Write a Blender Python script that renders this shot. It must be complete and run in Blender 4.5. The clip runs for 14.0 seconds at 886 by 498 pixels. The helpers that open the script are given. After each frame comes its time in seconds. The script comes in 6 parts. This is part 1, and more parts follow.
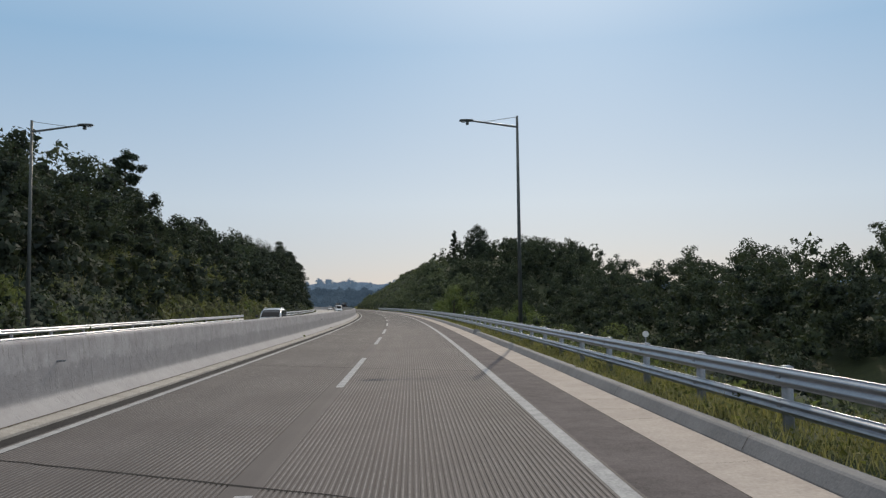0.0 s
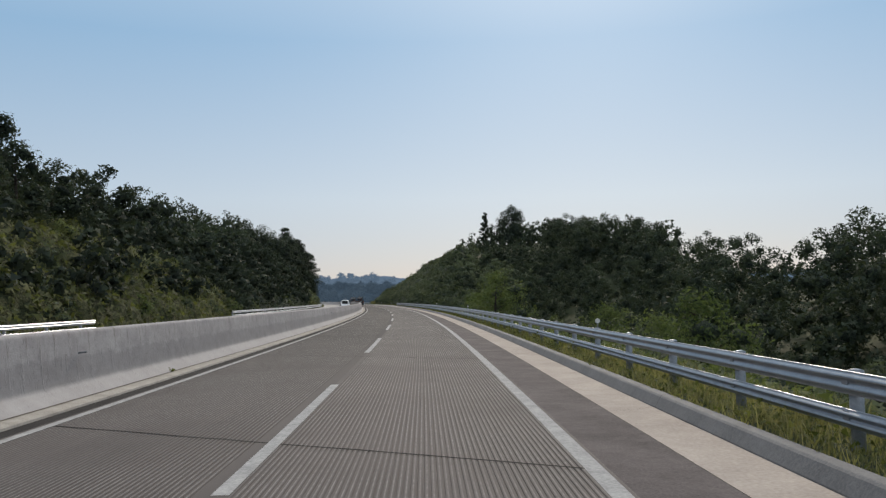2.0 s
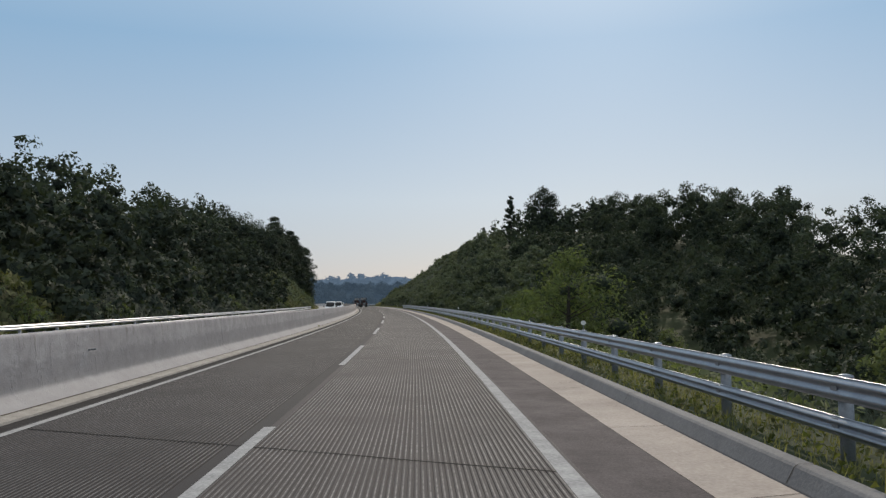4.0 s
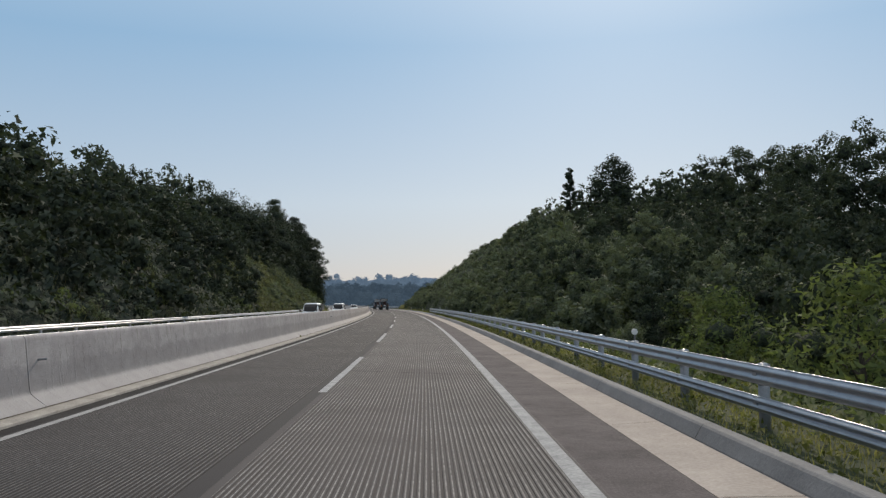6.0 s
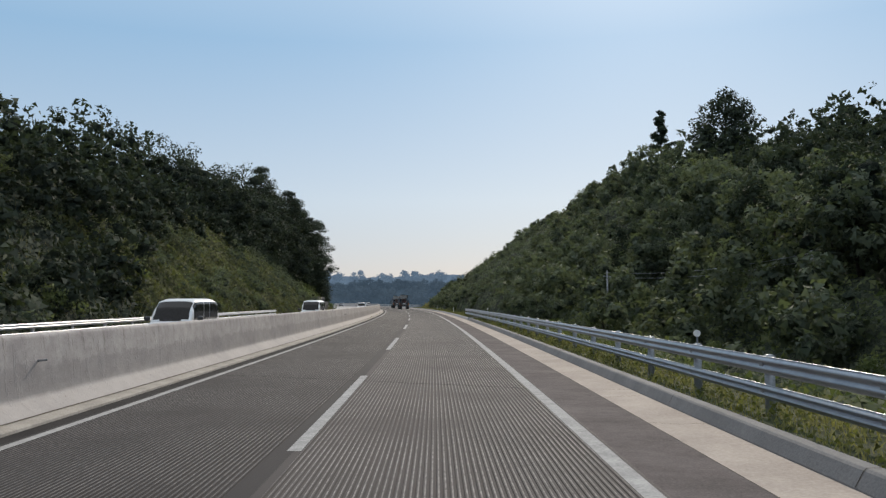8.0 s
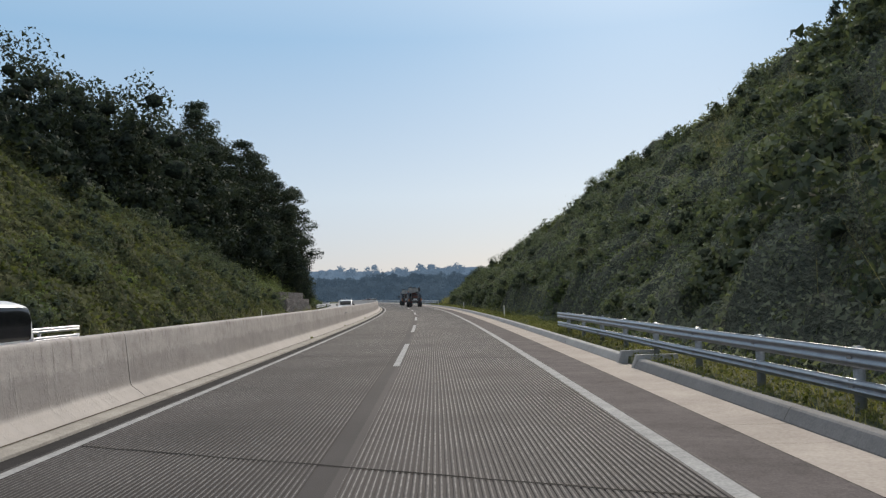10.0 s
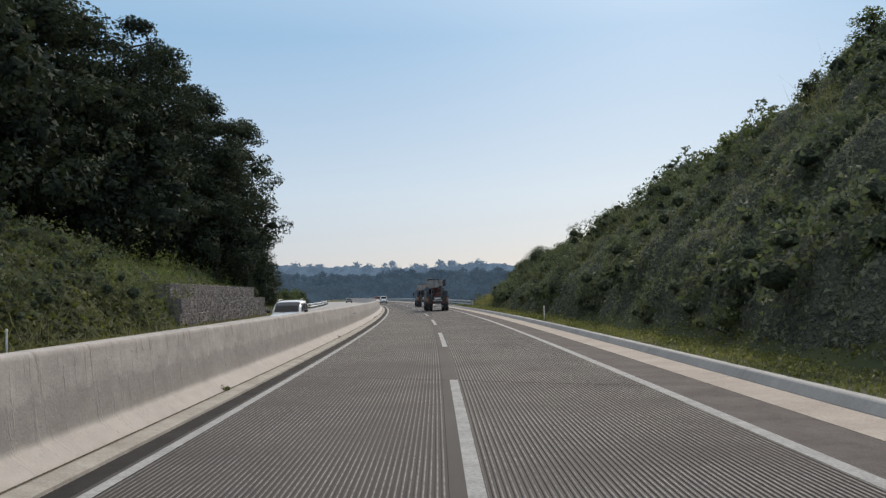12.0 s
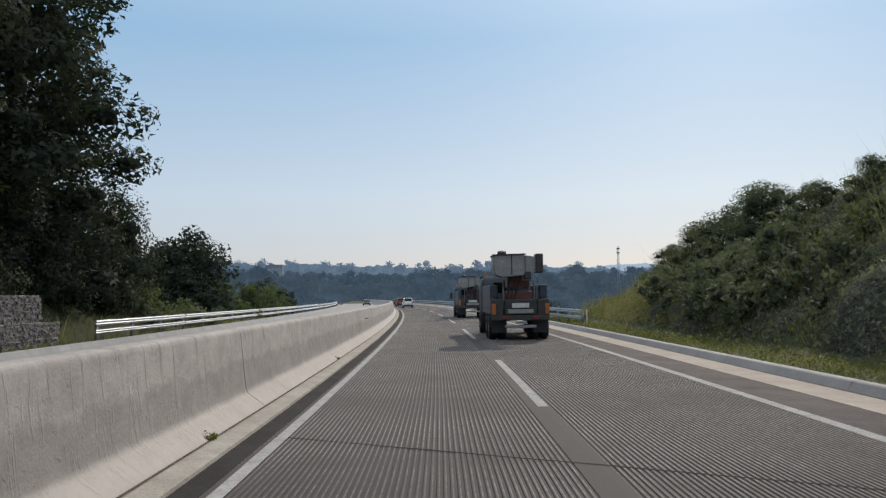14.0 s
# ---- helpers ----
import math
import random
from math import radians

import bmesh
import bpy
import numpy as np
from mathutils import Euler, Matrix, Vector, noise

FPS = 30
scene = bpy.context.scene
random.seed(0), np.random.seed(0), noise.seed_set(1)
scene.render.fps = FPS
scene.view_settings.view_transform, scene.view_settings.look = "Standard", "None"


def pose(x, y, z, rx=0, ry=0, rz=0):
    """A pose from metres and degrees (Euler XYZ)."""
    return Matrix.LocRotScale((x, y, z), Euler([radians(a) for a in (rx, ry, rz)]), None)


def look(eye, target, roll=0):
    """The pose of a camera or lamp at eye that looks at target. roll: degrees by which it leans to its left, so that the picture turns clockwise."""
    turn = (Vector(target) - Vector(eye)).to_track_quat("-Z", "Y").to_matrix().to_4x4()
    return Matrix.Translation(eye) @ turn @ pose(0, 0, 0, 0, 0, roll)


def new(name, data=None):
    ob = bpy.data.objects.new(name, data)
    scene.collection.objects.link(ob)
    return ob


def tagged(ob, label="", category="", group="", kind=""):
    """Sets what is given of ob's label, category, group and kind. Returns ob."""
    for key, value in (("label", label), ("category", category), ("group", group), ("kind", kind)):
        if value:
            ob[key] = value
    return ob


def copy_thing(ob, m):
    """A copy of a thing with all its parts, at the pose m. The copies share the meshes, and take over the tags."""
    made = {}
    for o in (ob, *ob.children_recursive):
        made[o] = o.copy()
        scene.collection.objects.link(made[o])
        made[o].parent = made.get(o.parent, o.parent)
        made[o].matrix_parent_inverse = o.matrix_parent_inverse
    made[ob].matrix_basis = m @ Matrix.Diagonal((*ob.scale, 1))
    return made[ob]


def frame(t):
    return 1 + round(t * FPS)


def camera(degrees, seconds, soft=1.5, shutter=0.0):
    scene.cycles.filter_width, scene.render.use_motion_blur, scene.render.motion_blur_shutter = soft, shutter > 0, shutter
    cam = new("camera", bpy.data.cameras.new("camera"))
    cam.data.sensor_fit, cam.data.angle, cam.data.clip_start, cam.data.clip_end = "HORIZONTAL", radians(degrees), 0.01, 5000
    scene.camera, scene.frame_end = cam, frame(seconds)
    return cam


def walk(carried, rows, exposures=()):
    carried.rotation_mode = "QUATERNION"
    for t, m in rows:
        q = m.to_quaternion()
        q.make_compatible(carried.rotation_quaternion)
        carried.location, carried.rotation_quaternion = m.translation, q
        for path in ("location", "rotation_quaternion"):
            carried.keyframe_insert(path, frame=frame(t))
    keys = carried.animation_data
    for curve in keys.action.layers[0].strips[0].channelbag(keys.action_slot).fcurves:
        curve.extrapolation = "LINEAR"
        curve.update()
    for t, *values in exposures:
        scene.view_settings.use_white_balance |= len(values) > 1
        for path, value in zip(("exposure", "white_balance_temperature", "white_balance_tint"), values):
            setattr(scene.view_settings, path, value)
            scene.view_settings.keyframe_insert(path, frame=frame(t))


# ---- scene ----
# ---------------------------------------------------------------- camera
cam = camera(56.1, 14.0, soft=1.35)
PATH = [
    (0.0, 0.000, 0.000, 1.785, -0.069, 3.838, -0.677),
    (0.5, -0.308, 11.173, 1.765, 0.484, 3.723, -0.716),
    (1.0, -0.667, 22.400, 1.766, 0.902, 3.726, -0.794),
    (1.5, -1.038, 33.797, 1.775, 1.334, 3.634, -0.877),
    (2.0, -1.518, 45.281, 1.751, 1.609, 3.470, -0.884),
    (2.5, -2.040, 57.032, 1.786, 1.787, 3.480, -0.898),
    (3.0, -2.564, 68.776, 1.772, 1.912, 3.571, -0.859),
    (3.2, -2.818, 73.445, 1.760, 1.976, 3.534, -0.835),
    (5.5, -7.076, 130.887, 1.741, 4.076, 3.744, -0.707),
    (6.0, -8.282, 143.934, 1.754, 4.566, 3.752, -0.570),
    (6.5, -9.528, 156.981, 1.765, 4.961, 3.755, -0.510),
    (7.0, -10.979, 169.918, 1.788, 5.419, 3.766, -0.494),
    (7.5, -12.569, 182.519, 1.766, 5.858, 3.791, -0.459),
    (8.0, -14.178, 194.867, 1.740, 6.417, 3.626, -0.422),
    (8.2, -14.868, 199.855, 1.730, 6.642, 3.534, -0.408),
    (10.3, -23.520, 260.235, 1.760, 7.700, 3.196, -1.990),
    (10.5, -24.460, 265.646, 1.755, 7.910, 3.160, -2.010),
    (11.0, -26.790, 279.091, 1.744, 8.460, 3.176, -2.008),
    (11.5, -29.142, 292.626, 1.758, 8.716, 3.210, -1.872),
    (12.0, -31.650, 306.294, 1.780, 8.888, 3.123, -1.535),
    (12.5, -34.202, 320.098, 1.779, 9.325, 3.214, -1.178),
    (13.0, -36.928, 333.966, 1.742, 9.815, 3.275, -0.918),
    (13.5, -39.801, 348.034, 1.735, 10.402, 3.269, -0.816),
    (14.0, -42.760, 361.901, 1.731, 11.305, 3.320, -0.677),
]


def ahead(yaw, pitch):
    a, b = radians(yaw), radians(pitch)
    return Vector((-math.sin(a) * math.cos(b), math.cos(a) * math.cos(b), math.sin(b)))


walk(cam, [(t, look((x, y, z), Vector((x, y, z)) + ahead(yaw, pitch), roll)) for t, x, y, z, yaw, pitch, roll in PATH],
     exposures=((0.0, -0.22), (2.4, -0.18), (3.0, -0.27), (5.5, -0.22), (8.0, -0.08), (10.5, -0.03), (14.0, -0.06)))

# ---------------------------------------------------------------- sky and sun
SUN_EL, SUN_AZ = 28.0, 8.4  # degrees above the horizon, and to the right of +y
world = bpy.data.worlds.new("sky")
scene.world = world
world.use_nodes = True
wt = world.node_tree
sky = wt.nodes.new("ShaderNodeTexSky")
sky.sky_type = "NISHITA"
sky.sun_disc = False
sky.sun_elevation = radians(SUN_EL)
sky.sun_rotation = radians(SUN_AZ)
sky.altitude = 100
sky.air_density = 1.0
sky.dust_density = 0.7
sky.ozone_density = 2.0
wt.nodes["Background"].inputs[1].default_value = 0.022
wt.links.new(sky.outputs[0], wt.nodes["Background"].inputs[0])
# summer haze: pale at the horizon, blue above
geo_w = wt.nodes.new("ShaderNodeTexCoord")
sep_w = wt.nodes.new("ShaderNodeSeparateXYZ")
wt.links.new(geo_w.outputs["Generated"], sep_w.inputs[0])
ramp_w = wt.nodes.new("ShaderNodeValToRGB")
for el, (p, c) in zip((ramp_w.color_ramp.elements[0], ramp_w.color_ramp.elements[1], ramp_w.color_ramp.elements.new(0.12), ramp_w.color_ramp.elements.new(0.3)),
                      ((0.0, (0.35, 0.338, 0.378)), (1.0, (0.11, 0.22, 0.39)), (0.12, (0.375, 0.435, 0.505)), (0.3, (0.215, 0.355, 0.505)))):
    el.position, el.color = p, (*c, 1)
wt.links.new(sep_w.outputs[2], ramp_w.inputs[0])
haze = wt.nodes.new("ShaderNodeBackground")
haze.inputs[1].default_value = 1.22
wt.links.new(ramp_w.outputs[0], haze.inputs[0])
both = wt.nodes.new("ShaderNodeAddShader")
wt.links.new(wt.nodes["Background"].outputs[0], both.inputs[0])
wt.links.new(haze.outputs[0], both.inputs[1])
wt.links.new(both.outputs[0], wt.nodes["World Output"].inputs[0])

sun = new("sun", bpy.data.lights.new("sun", "SUN"))
sun.data.energy = 2.6
sun.data.angle = radians(0.6)
sun.data.color = (1.0, 0.86, 0.70)
sd = Vector((math.sin(radians(SUN_AZ)) * math.cos(radians(SUN_EL)), math.cos(radians(SUN_AZ)) * math.cos(radians(SUN_EL)), math.sin(radians(SUN_EL))))
sun.matrix_world = look((0, 0, 60), Vector((0, 0, 60)) - sd)
scene.view_settings.exposure = 0.0


# ---------------------------------------------------------------- materials
class Mat:
    """A node material with short calls for its parts."""

    def __init__(self, name, rough=0.8, metal=0.0, spec=0.5):
        self.m = bpy.data.materials.new(name)
        self.m.use_nodes = True
        self.t = self.m.node_tree
        self.b = self.t.nodes["Principled BSDF"]
        self.b.inputs["Roughness"].default_value = rough
        self.b.inputs["Metallic"].default_value = metal
        self.b.inputs["Specular IOR Level"].default_value = spec

    def node(self, kind, **props):
        n = self.t.nodes.new(kind)
        for k, v in props.items():
            if k == "op":
                n.operation = v
            elif k == "blend":
                n.data_type, n.blend_type = "RGBA", v
        return n

    def link(self, a, b):
        self.t.links.new(a, b)

    def coord(self, which="Object", scale=(1, 1, 1)):
        c = self.node("ShaderNodeTexCoord")
        m = self.node("ShaderNodeMapping")
        m.inputs["Scale"].default_value = scale
        self.link(c.outputs[which], m.inputs[0])
        return m.outputs[0]

    def noise(self, vec, scale, detail=4, rough=0.55):
        n = self.node("ShaderNodeTexNoise")
        n.inputs["Scale"].default_value = scale
        n.inputs["Detail"].default_value = detail
        n.inputs["Roughness"].default_value = rough
        self.link(vec, n.inputs["Vector"])
        return n.outputs["Fac"]

    def ramp(self, fac, *stops):
        n = self.node("ShaderNodeValToRGB")
        e = n.color_ramp.elements
        while len(e) < len(stops):
            e.new(0.5)
        for el, (p, col) in zip(e, stops):
            el.position = p
            el.color = (*col, 1) if len(col) == 3 else col
        self.link(fac, n.inputs[0])
        return n.outputs[0]

    def math(self, op, a, b=0.0, c=0.0):
        n = self.node("ShaderNodeMath", op=op)
        for i, v in enumerate((a, b, c)):
            if isinstance(v, (int, float)):
                n.inputs[i].default_value = v
            else:
                self.link(v, n.inputs[i])
        return n.outputs[0]

    def mix(self, fac, a, b, blend="MIX"):
        n = self.node("ShaderNodeMix", blend=blend)
        for sock, v in ((n.inputs[0], fac), (n.inputs[6], a), (n.inputs[7], b)):
            if isinstance(v, (int, float)):
                sock.default_value = v
            elif isinstance(v, tuple):
                sock.default_value = (*v, 1)
            else:
                self.link(v, sock)
        return n.outputs[2]

    def color(self, out):
        if isinstance(out, tuple):
            self.b.inputs["Base Color"].default_value = (*out, 1)
        else:
            self.link(out, self.b.inputs["Base Color"])
        return self

    def rough(self, out):
        self.link(out, self.b.inputs["Roughness"])
        return self

    def bump(self, height, strength=0.3, dist=0.02):
        n = self.node("ShaderNodeBump")
        n.inputs["Strength"].default_value = strength
        n.inputs["Distance"].default_value = dist
        self.link(height, n.inputs["Height"])
        self.link(n.outputs[0], self.b.inputs["Normal"])
        return self


def mottled(name, dark, light, scale=1.5, fine=40, rough=0.85, bump=0.2, spec=0.4, which="Object", metal=0.0):
    """A surface with broad stains and a fine grain."""
    m = Mat(name, rough, metal, spec)
    v = m.coord(which)
    broad, grain = m.noise(v, scale, 5), m.noise(v, fine, 3)
    mid = m.noise(v, scale * 5.5, 5, 0.7)
    f = m.math("ADD", m.math("MULTIPLY", broad, 0.4), m.math("ADD", m.math("MULTIPLY", mid, 0.25), m.math("MULTIPLY", grain, 0.35)))
    m.color(m.ramp(f, (0.36, dark), (0.64, light)))
    m.bump(grain, bump, 0.01)
    return m.m


def plain(name, col, rough=0.5, metal=0.0, spec=0.5):
    """Painted or moulded surface with faint wear."""
    m = Mat(name, rough, metal, spec)
    v = m.coord("Object")
    n = m.noise(v, 6.0, 4)
    m.color(m.ramp(n, (0.3, tuple(c * 0.85 for c in col)), (0.7, tuple(min(1, c * 1.1) for c in col))))
    m.rough(m.math("MULTIPLY_ADD", n, 0.3, rough - 0.15))
    return m.m


def lane_concrete():
    """Worn concrete carriageway with lengthwise tined grooves; UV is metres across and along."""
    m = Mat("tined_concrete", 0.9, 0, 0.2)
    uv = m.node("ShaderNodeTexCoord").outputs["UV"]
    sep = m.node("ShaderNodeSeparateXYZ")
    m.link(uv, sep.inputs[0])
    across, along = sep.outputs[0], sep.outputs[1]
    st = m.node("ShaderNodeMapping")
    st.inputs["Scale"].default_value = (1.0, 0.05, 1.0)
    m.link(uv, st.inputs[0])
    streak = m.noise(st.outputs[0], 1.6, 5)
    fine = m.noise(uv, 55.0, 3)
    broad = m.noise(uv, 0.25, 4)
    base = m.ramp(m.math("ADD", m.math("MULTIPLY", streak, 0.5), m.math("ADD", m.math("MULTIPLY", broad, 0.3), m.math("MULTIPLY", fine, 0.2))),
                  (0.34, (0.050, 0.045, 0.044)), (0.66, (0.092, 0.083, 0.080)))
    # the first slabs are worn pale; beyond them the left lane is an older, darker pour
    worn = m.ramp(m.math("MULTIPLY", m.math("MULTIPLY_ADD", broad, 24.0, along), 1 / 600), (0.115, (1, 1, 1)), (0.165, (0, 0, 0)))
    base = m.mix(m.math("MULTIPLY", worn, 0.55), base, m.mix(1.0, base, (1.75, 1.68, 1.62), "MULTIPLY"))
    older = m.math("MULTIPLY", m.math("LESS_THAN", across, m.math("MULTIPLY_ADD", fine, 0.1, -0.05)), m.ramp(m.math("MULTIPLY", m.math("MULTIPLY_ADD", broad, 90.0, along), 1 / 600), (0.42, (1, 1, 1)), (0.62, (0.15,) * 3)))
    older = m.math("MULTIPLY", older, m.math("MULTIPLY_ADD", worn, -0.85, 1.0))
    base = m.mix(m.math("MULTIPLY", older, 0.68), base, m.mix(0.8, base, (0.012, 0.012, 0.014)))
    # pale ridges between the grooves, broken by the grain
    st2 = m.node("ShaderNodeMapping")
    st2.inputs["Scale"].default_value = (9.0, 0.02, 1.0)
    m.link(uv, st2.inputs[0])
    wob = m.noise(st2.outputs[0], 1.0, 2)
    ph = m.math("MULTIPLY", m.math("MULTIPLY_ADD", wob, 0.006, m.math("SUBTRACT", across, 0.035)), 1 / 0.064)
    tri = m.math("PINGPONG", ph, 0.5)
    line = m.math("SMOOTH_MIN", m.math("MULTIPLY", m.math("SUBTRACT", 0.16, tri), 11.0), 1.0, 0.1)
    line = m.math("MAXIMUM", line, 0.0)
    # no tining under the lane line; worn thinner in patches
    mid = m.math("GREATER_THAN", m.math("ABSOLUTE", m.math("ADD", across, 0.07)), 0.17)
    patch = m.ramp(m.noise(uv, 0.35, 4, 0.6), (0.34, (0.3,) * 3), (0.56, (1, 1, 1)))
    st3 = m.node("ShaderNodeMapping")
    st3.inputs["Scale"].default_value = (30.0, 7.0, 1.0)
    m.link(uv, st3.inputs[0])
    grit = m.ramp(m.noise(st3.outputs[0], 1.0, 3, 0.7), (0.34, (0.25,) * 3), (0.62, (1, 1, 1)))
    g = m.math("MULTIPLY", m.math("MULTIPLY", line, mid), m.math("MULTIPLY", patch, grit))
    g = m.math("MULTIPLY", g, m.math("MULTIPLY_ADD", older, -0.4, 1.0))
    g = m.math("MULTIPLY", g, m.math("MULTIPLY_ADD", worn, -0.4, 1.0))
    col = m.mix(m.math("MULTIPLY", g, 0.75), base, (0.35, 0.332, 0.315))
    m.color(col)
    m.rough(m.math("MULTIPLY_ADD", streak, 0.2, 0.78))
    m.bump(fine, 0.35, 0.004)
    return m.m


def barrier_concrete():
    """Cast concrete with drips from the top edge, blotches and a fine grain; UV is metres down the face and along."""
    m = Mat("barrier_concrete", 0.95, 0, 0.15)
    uv = m.node("ShaderNodeTexCoord").outputs["UV"]

    def stretched(x, y):
        st = m.node("ShaderNodeMapping")
        st.inputs["Scale"].default_value = (x, y, 1.0)
        m.link(uv, st.inputs[0])
        return st.outputs[0]

    sep = m.node("ShaderNodeSeparateXYZ")
    m.link(uv, sep.inputs[0])
    up = sep.outputs[0]
    # a few dark drips from the top edge, of uneven length
    drip = m.ramp(m.noise(stretched(0.9, 6.5), 1.0, 5, 0.7), (0.54, (0, 0, 0)), (0.66, (1, 1, 1)))
    reach = m.math("ADD", up, m.math("MULTIPLY", m.noise(stretched(0.3, 2.4), 1.0, 5, 0.75), 0.9))
    down = m.node("ShaderNodeMapRange")
    down.inputs[1].default_value, down.inputs[2].default_value = 1.35, 1.65
    m.link(reach, down.inputs[0])
    broad = m.noise(uv, 0.45, 5, 0.6)
    blot = m.noise(stretched(1.0, 0.7), 3.2, 5, 0.68)
    fine = m.noise(uv, 34, 3)
    f = m.math("ADD", m.math("MULTIPLY", blot, 0.45), m.math("ADD", m.math("MULTIPLY", broad, 0.35), m.math("MULTIPLY", fine, 0.2)))
    base = m.ramp(f, (0.36, (0.30, 0.272, 0.26)), (0.5, (0.405, 0.372, 0.35)), (0.64, (0.51, 0.472, 0.445)))
    # a paler cement wash on the upper part, flaked along its lower edge
    flake = m.math("MULTIPLY_ADD", m.noise(stretched(5.0, 4.0), 1.0, 5, 0.75), 0.5, -0.25)
    edge = m.math("ADD", up, m.math("ADD", flake, m.math("MULTIPLY_ADD", m.noise(stretched(0.0, 0.5), 1.0, 4, 0.7), 0.4, -0.2)))
    wash = m.ramp(edge, (0.85, (0, 0, 0)), (0.93, (1, 1, 1)))
    foot = m.ramp(m.math("ADD", up, m.math("MULTIPLY_ADD", m.noise(stretched(1.0, 1.2), 2.0, 4, 0.7), 0.1, -0.05)), (0.36, (1, 1, 1)), (0.44, (0, 0, 0)))
    mid = m.math("MULTIPLY", m.math("SUBTRACT", 1.0, wash), m.math("SUBTRACT", 1.0, foot))
    # darker middle band, paler sloped toe
    base = m.mix(m.math("MULTIPLY", mid, 0.42), base, (0.24, 0.222, 0.212))
    base = m.mix(m.math("MULTIPLY", foot, 0.45), base, (0.56, 0.51, 0.46))
    # cooler and darker along the first stretch
    cool_start = m.ramp(m.math("MULTIPLY", m.math("MULTIPLY_ADD", broad, 40.0, sep.outputs[1]), 1 / 600), (0.32, (1, 1, 1)), (0.46, (0, 0, 0)))
    base = m.mix(m.math("MULTIPLY", cool_start, 0.9), base, m.mix(1.0, base, (0.79, 0.82, 0.87), "MULTIPLY"))
    pits = m.ramp(m.noise(stretched(9.0, 7.0), 1.0, 4, 0.7), (0.62, (0, 0, 0)), (0.72, (1, 1, 1)))
    marks = m.math("MAXIMUM", m.math("MULTIPLY", m.math("MULTIPLY", drip, down.outputs[0]), 0.55), m.math("MULTIPLY", pits, 0.36))
    col = m.mix(marks, base, (0.17, 0.145, 0.125))
    m.color(col)
    m.bump(m.math("ADD", m.math("MULTIPLY", fine, 0.5), m.math("SUBTRACT", m.math("MULTIPLY", blot, 2.0), m.math("MULTIPLY", m.math("MAXIMUM", pits, drip), 0.9))), 0.42, 0.016)
    return m.m


def foliage(name, dark, light, trans=0.35, rough=0.55):
    """Leaves: colour differs from leaf to leaf; some light comes through."""
    m = Mat(name, 0.8, 0, 0.08)
    geo = m.node("ShaderNodeNewGeometry")
    info = m.node("ShaderNodeObjectInfo")
    patch = m.noise(geo.outputs["Position"], 0.16, 3, 0.6)
    f = m.math("ADD", m.math("MULTIPLY", geo.outputs["Random Per Island"], 0.5), m.math("MULTIPLY", info.outputs["Random"], 0.22))
    f = m.math("ADD", f, m.math("MULTIPLY_ADD", patch, 1.3, -0.48))
    col = m.ramp(f, (0.1, dark), (0.9, light))
    m.color(col)
    tr = m.node("ShaderNodeBsdfTranslucent")
    m.link(m.mix(1.0, col, (1.3, 1.42, 0.75), "MULTIPLY"), tr.inputs[0])
    mx = m.node("ShaderNodeMixShader")
    mx.inputs[0].default_value = trans
    m.link(m.b.outputs[0], mx.inputs[1])
    m.link(tr.outputs[0], mx.inputs[2])
    m.link(mx.outputs[0], m.t.nodes["Material Output"].inputs[0])
    return m.m


M_LANE = lane_concrete()
M_STRIP = mottled("dark_asphalt", (0.022, 0.021, 0.021), (0.05, 0.047, 0.046), 1.2, 40, 0.95, 0.4, 0.08)
M_SHOULDER = mottled("shoulder_asphalt", (0.056, 0.049, 0.049), (0.142, 0.123, 0.121), 0.9, 34, 0.95, 0.6, 0.12)
M_GUTTER = mottled("gutter_concrete", (0.28, 0.242, 0.212), (0.455, 0.4, 0.352), 0.7, 22, 0.95, 0.3, 0.1)
M_KERB = mottled("kerb_concrete", (0.23, 0.23, 0.23), (0.37, 0.367, 0.36), 0.8, 40, 0.9, 0.3)
M_KERB_OLD = mottled("weathered_kerb_concrete", (0.115, 0.116, 0.12), (0.205, 0.205, 0.206), 0.8, 30, 0.9, 0.4)
M_APRON = mottled("apron_concrete", (0.24, 0.22, 0.195), (0.44, 0.41, 0.365), 1.6, 35, 0.95, 0.6, 0.12)
M_BARRIER = barrier_concrete()
M_PAINT = mottled("road_paint", (0.22, 0.22, 0.218), (0.42, 0.415, 0.405), 3.0, 24, 0.95, 0.3, 0.1)
M_TAR = plain("joint_tar", (0.018, 0.017, 0.016), 0.9, 0, 0.1)
M_OPP = mottled("worn_concrete", (0.20, 0.19, 0.175), (0.30, 0.285, 0.265), 0.5, 50, 0.7, 0.2)
M_STEEL = mottled("galvanised_steel", (0.20, 0.22, 0.25), (0.32, 0.34, 0.37), 4.0, 90, 0.33, 0.05, 0.5, "Object", 0.65)
M_STEEL_DULL = mottled("weathered_zinc", (0.20, 0.21, 0.225), (0.32, 0.33, 0.345), 6.0, 60, 0.55, 0.1, 0.5, "Object", 0.6)
M_SOIL = mottled("grassy_soil", (0.02, 0.028, 0.012), (0.048, 0.058, 0.024), 0.25, 6.0, 0.95, 0.6, 0.2)
M_BARK = mottled("bark", (0.03, 0.025, 0.02), (0.075, 0.062, 0.05), 3.0, 25, 0.95, 0.6, 0.2)
M_LEAF = foliage("broad_leaves", (0.055, 0.074, 0.046), (0.165, 0.185, 0.09), 0.38)
# glare put into the right-hand green, shade into the two dark ones
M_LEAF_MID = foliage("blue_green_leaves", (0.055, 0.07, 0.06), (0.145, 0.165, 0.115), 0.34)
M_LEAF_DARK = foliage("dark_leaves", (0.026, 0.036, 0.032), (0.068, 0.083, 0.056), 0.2)
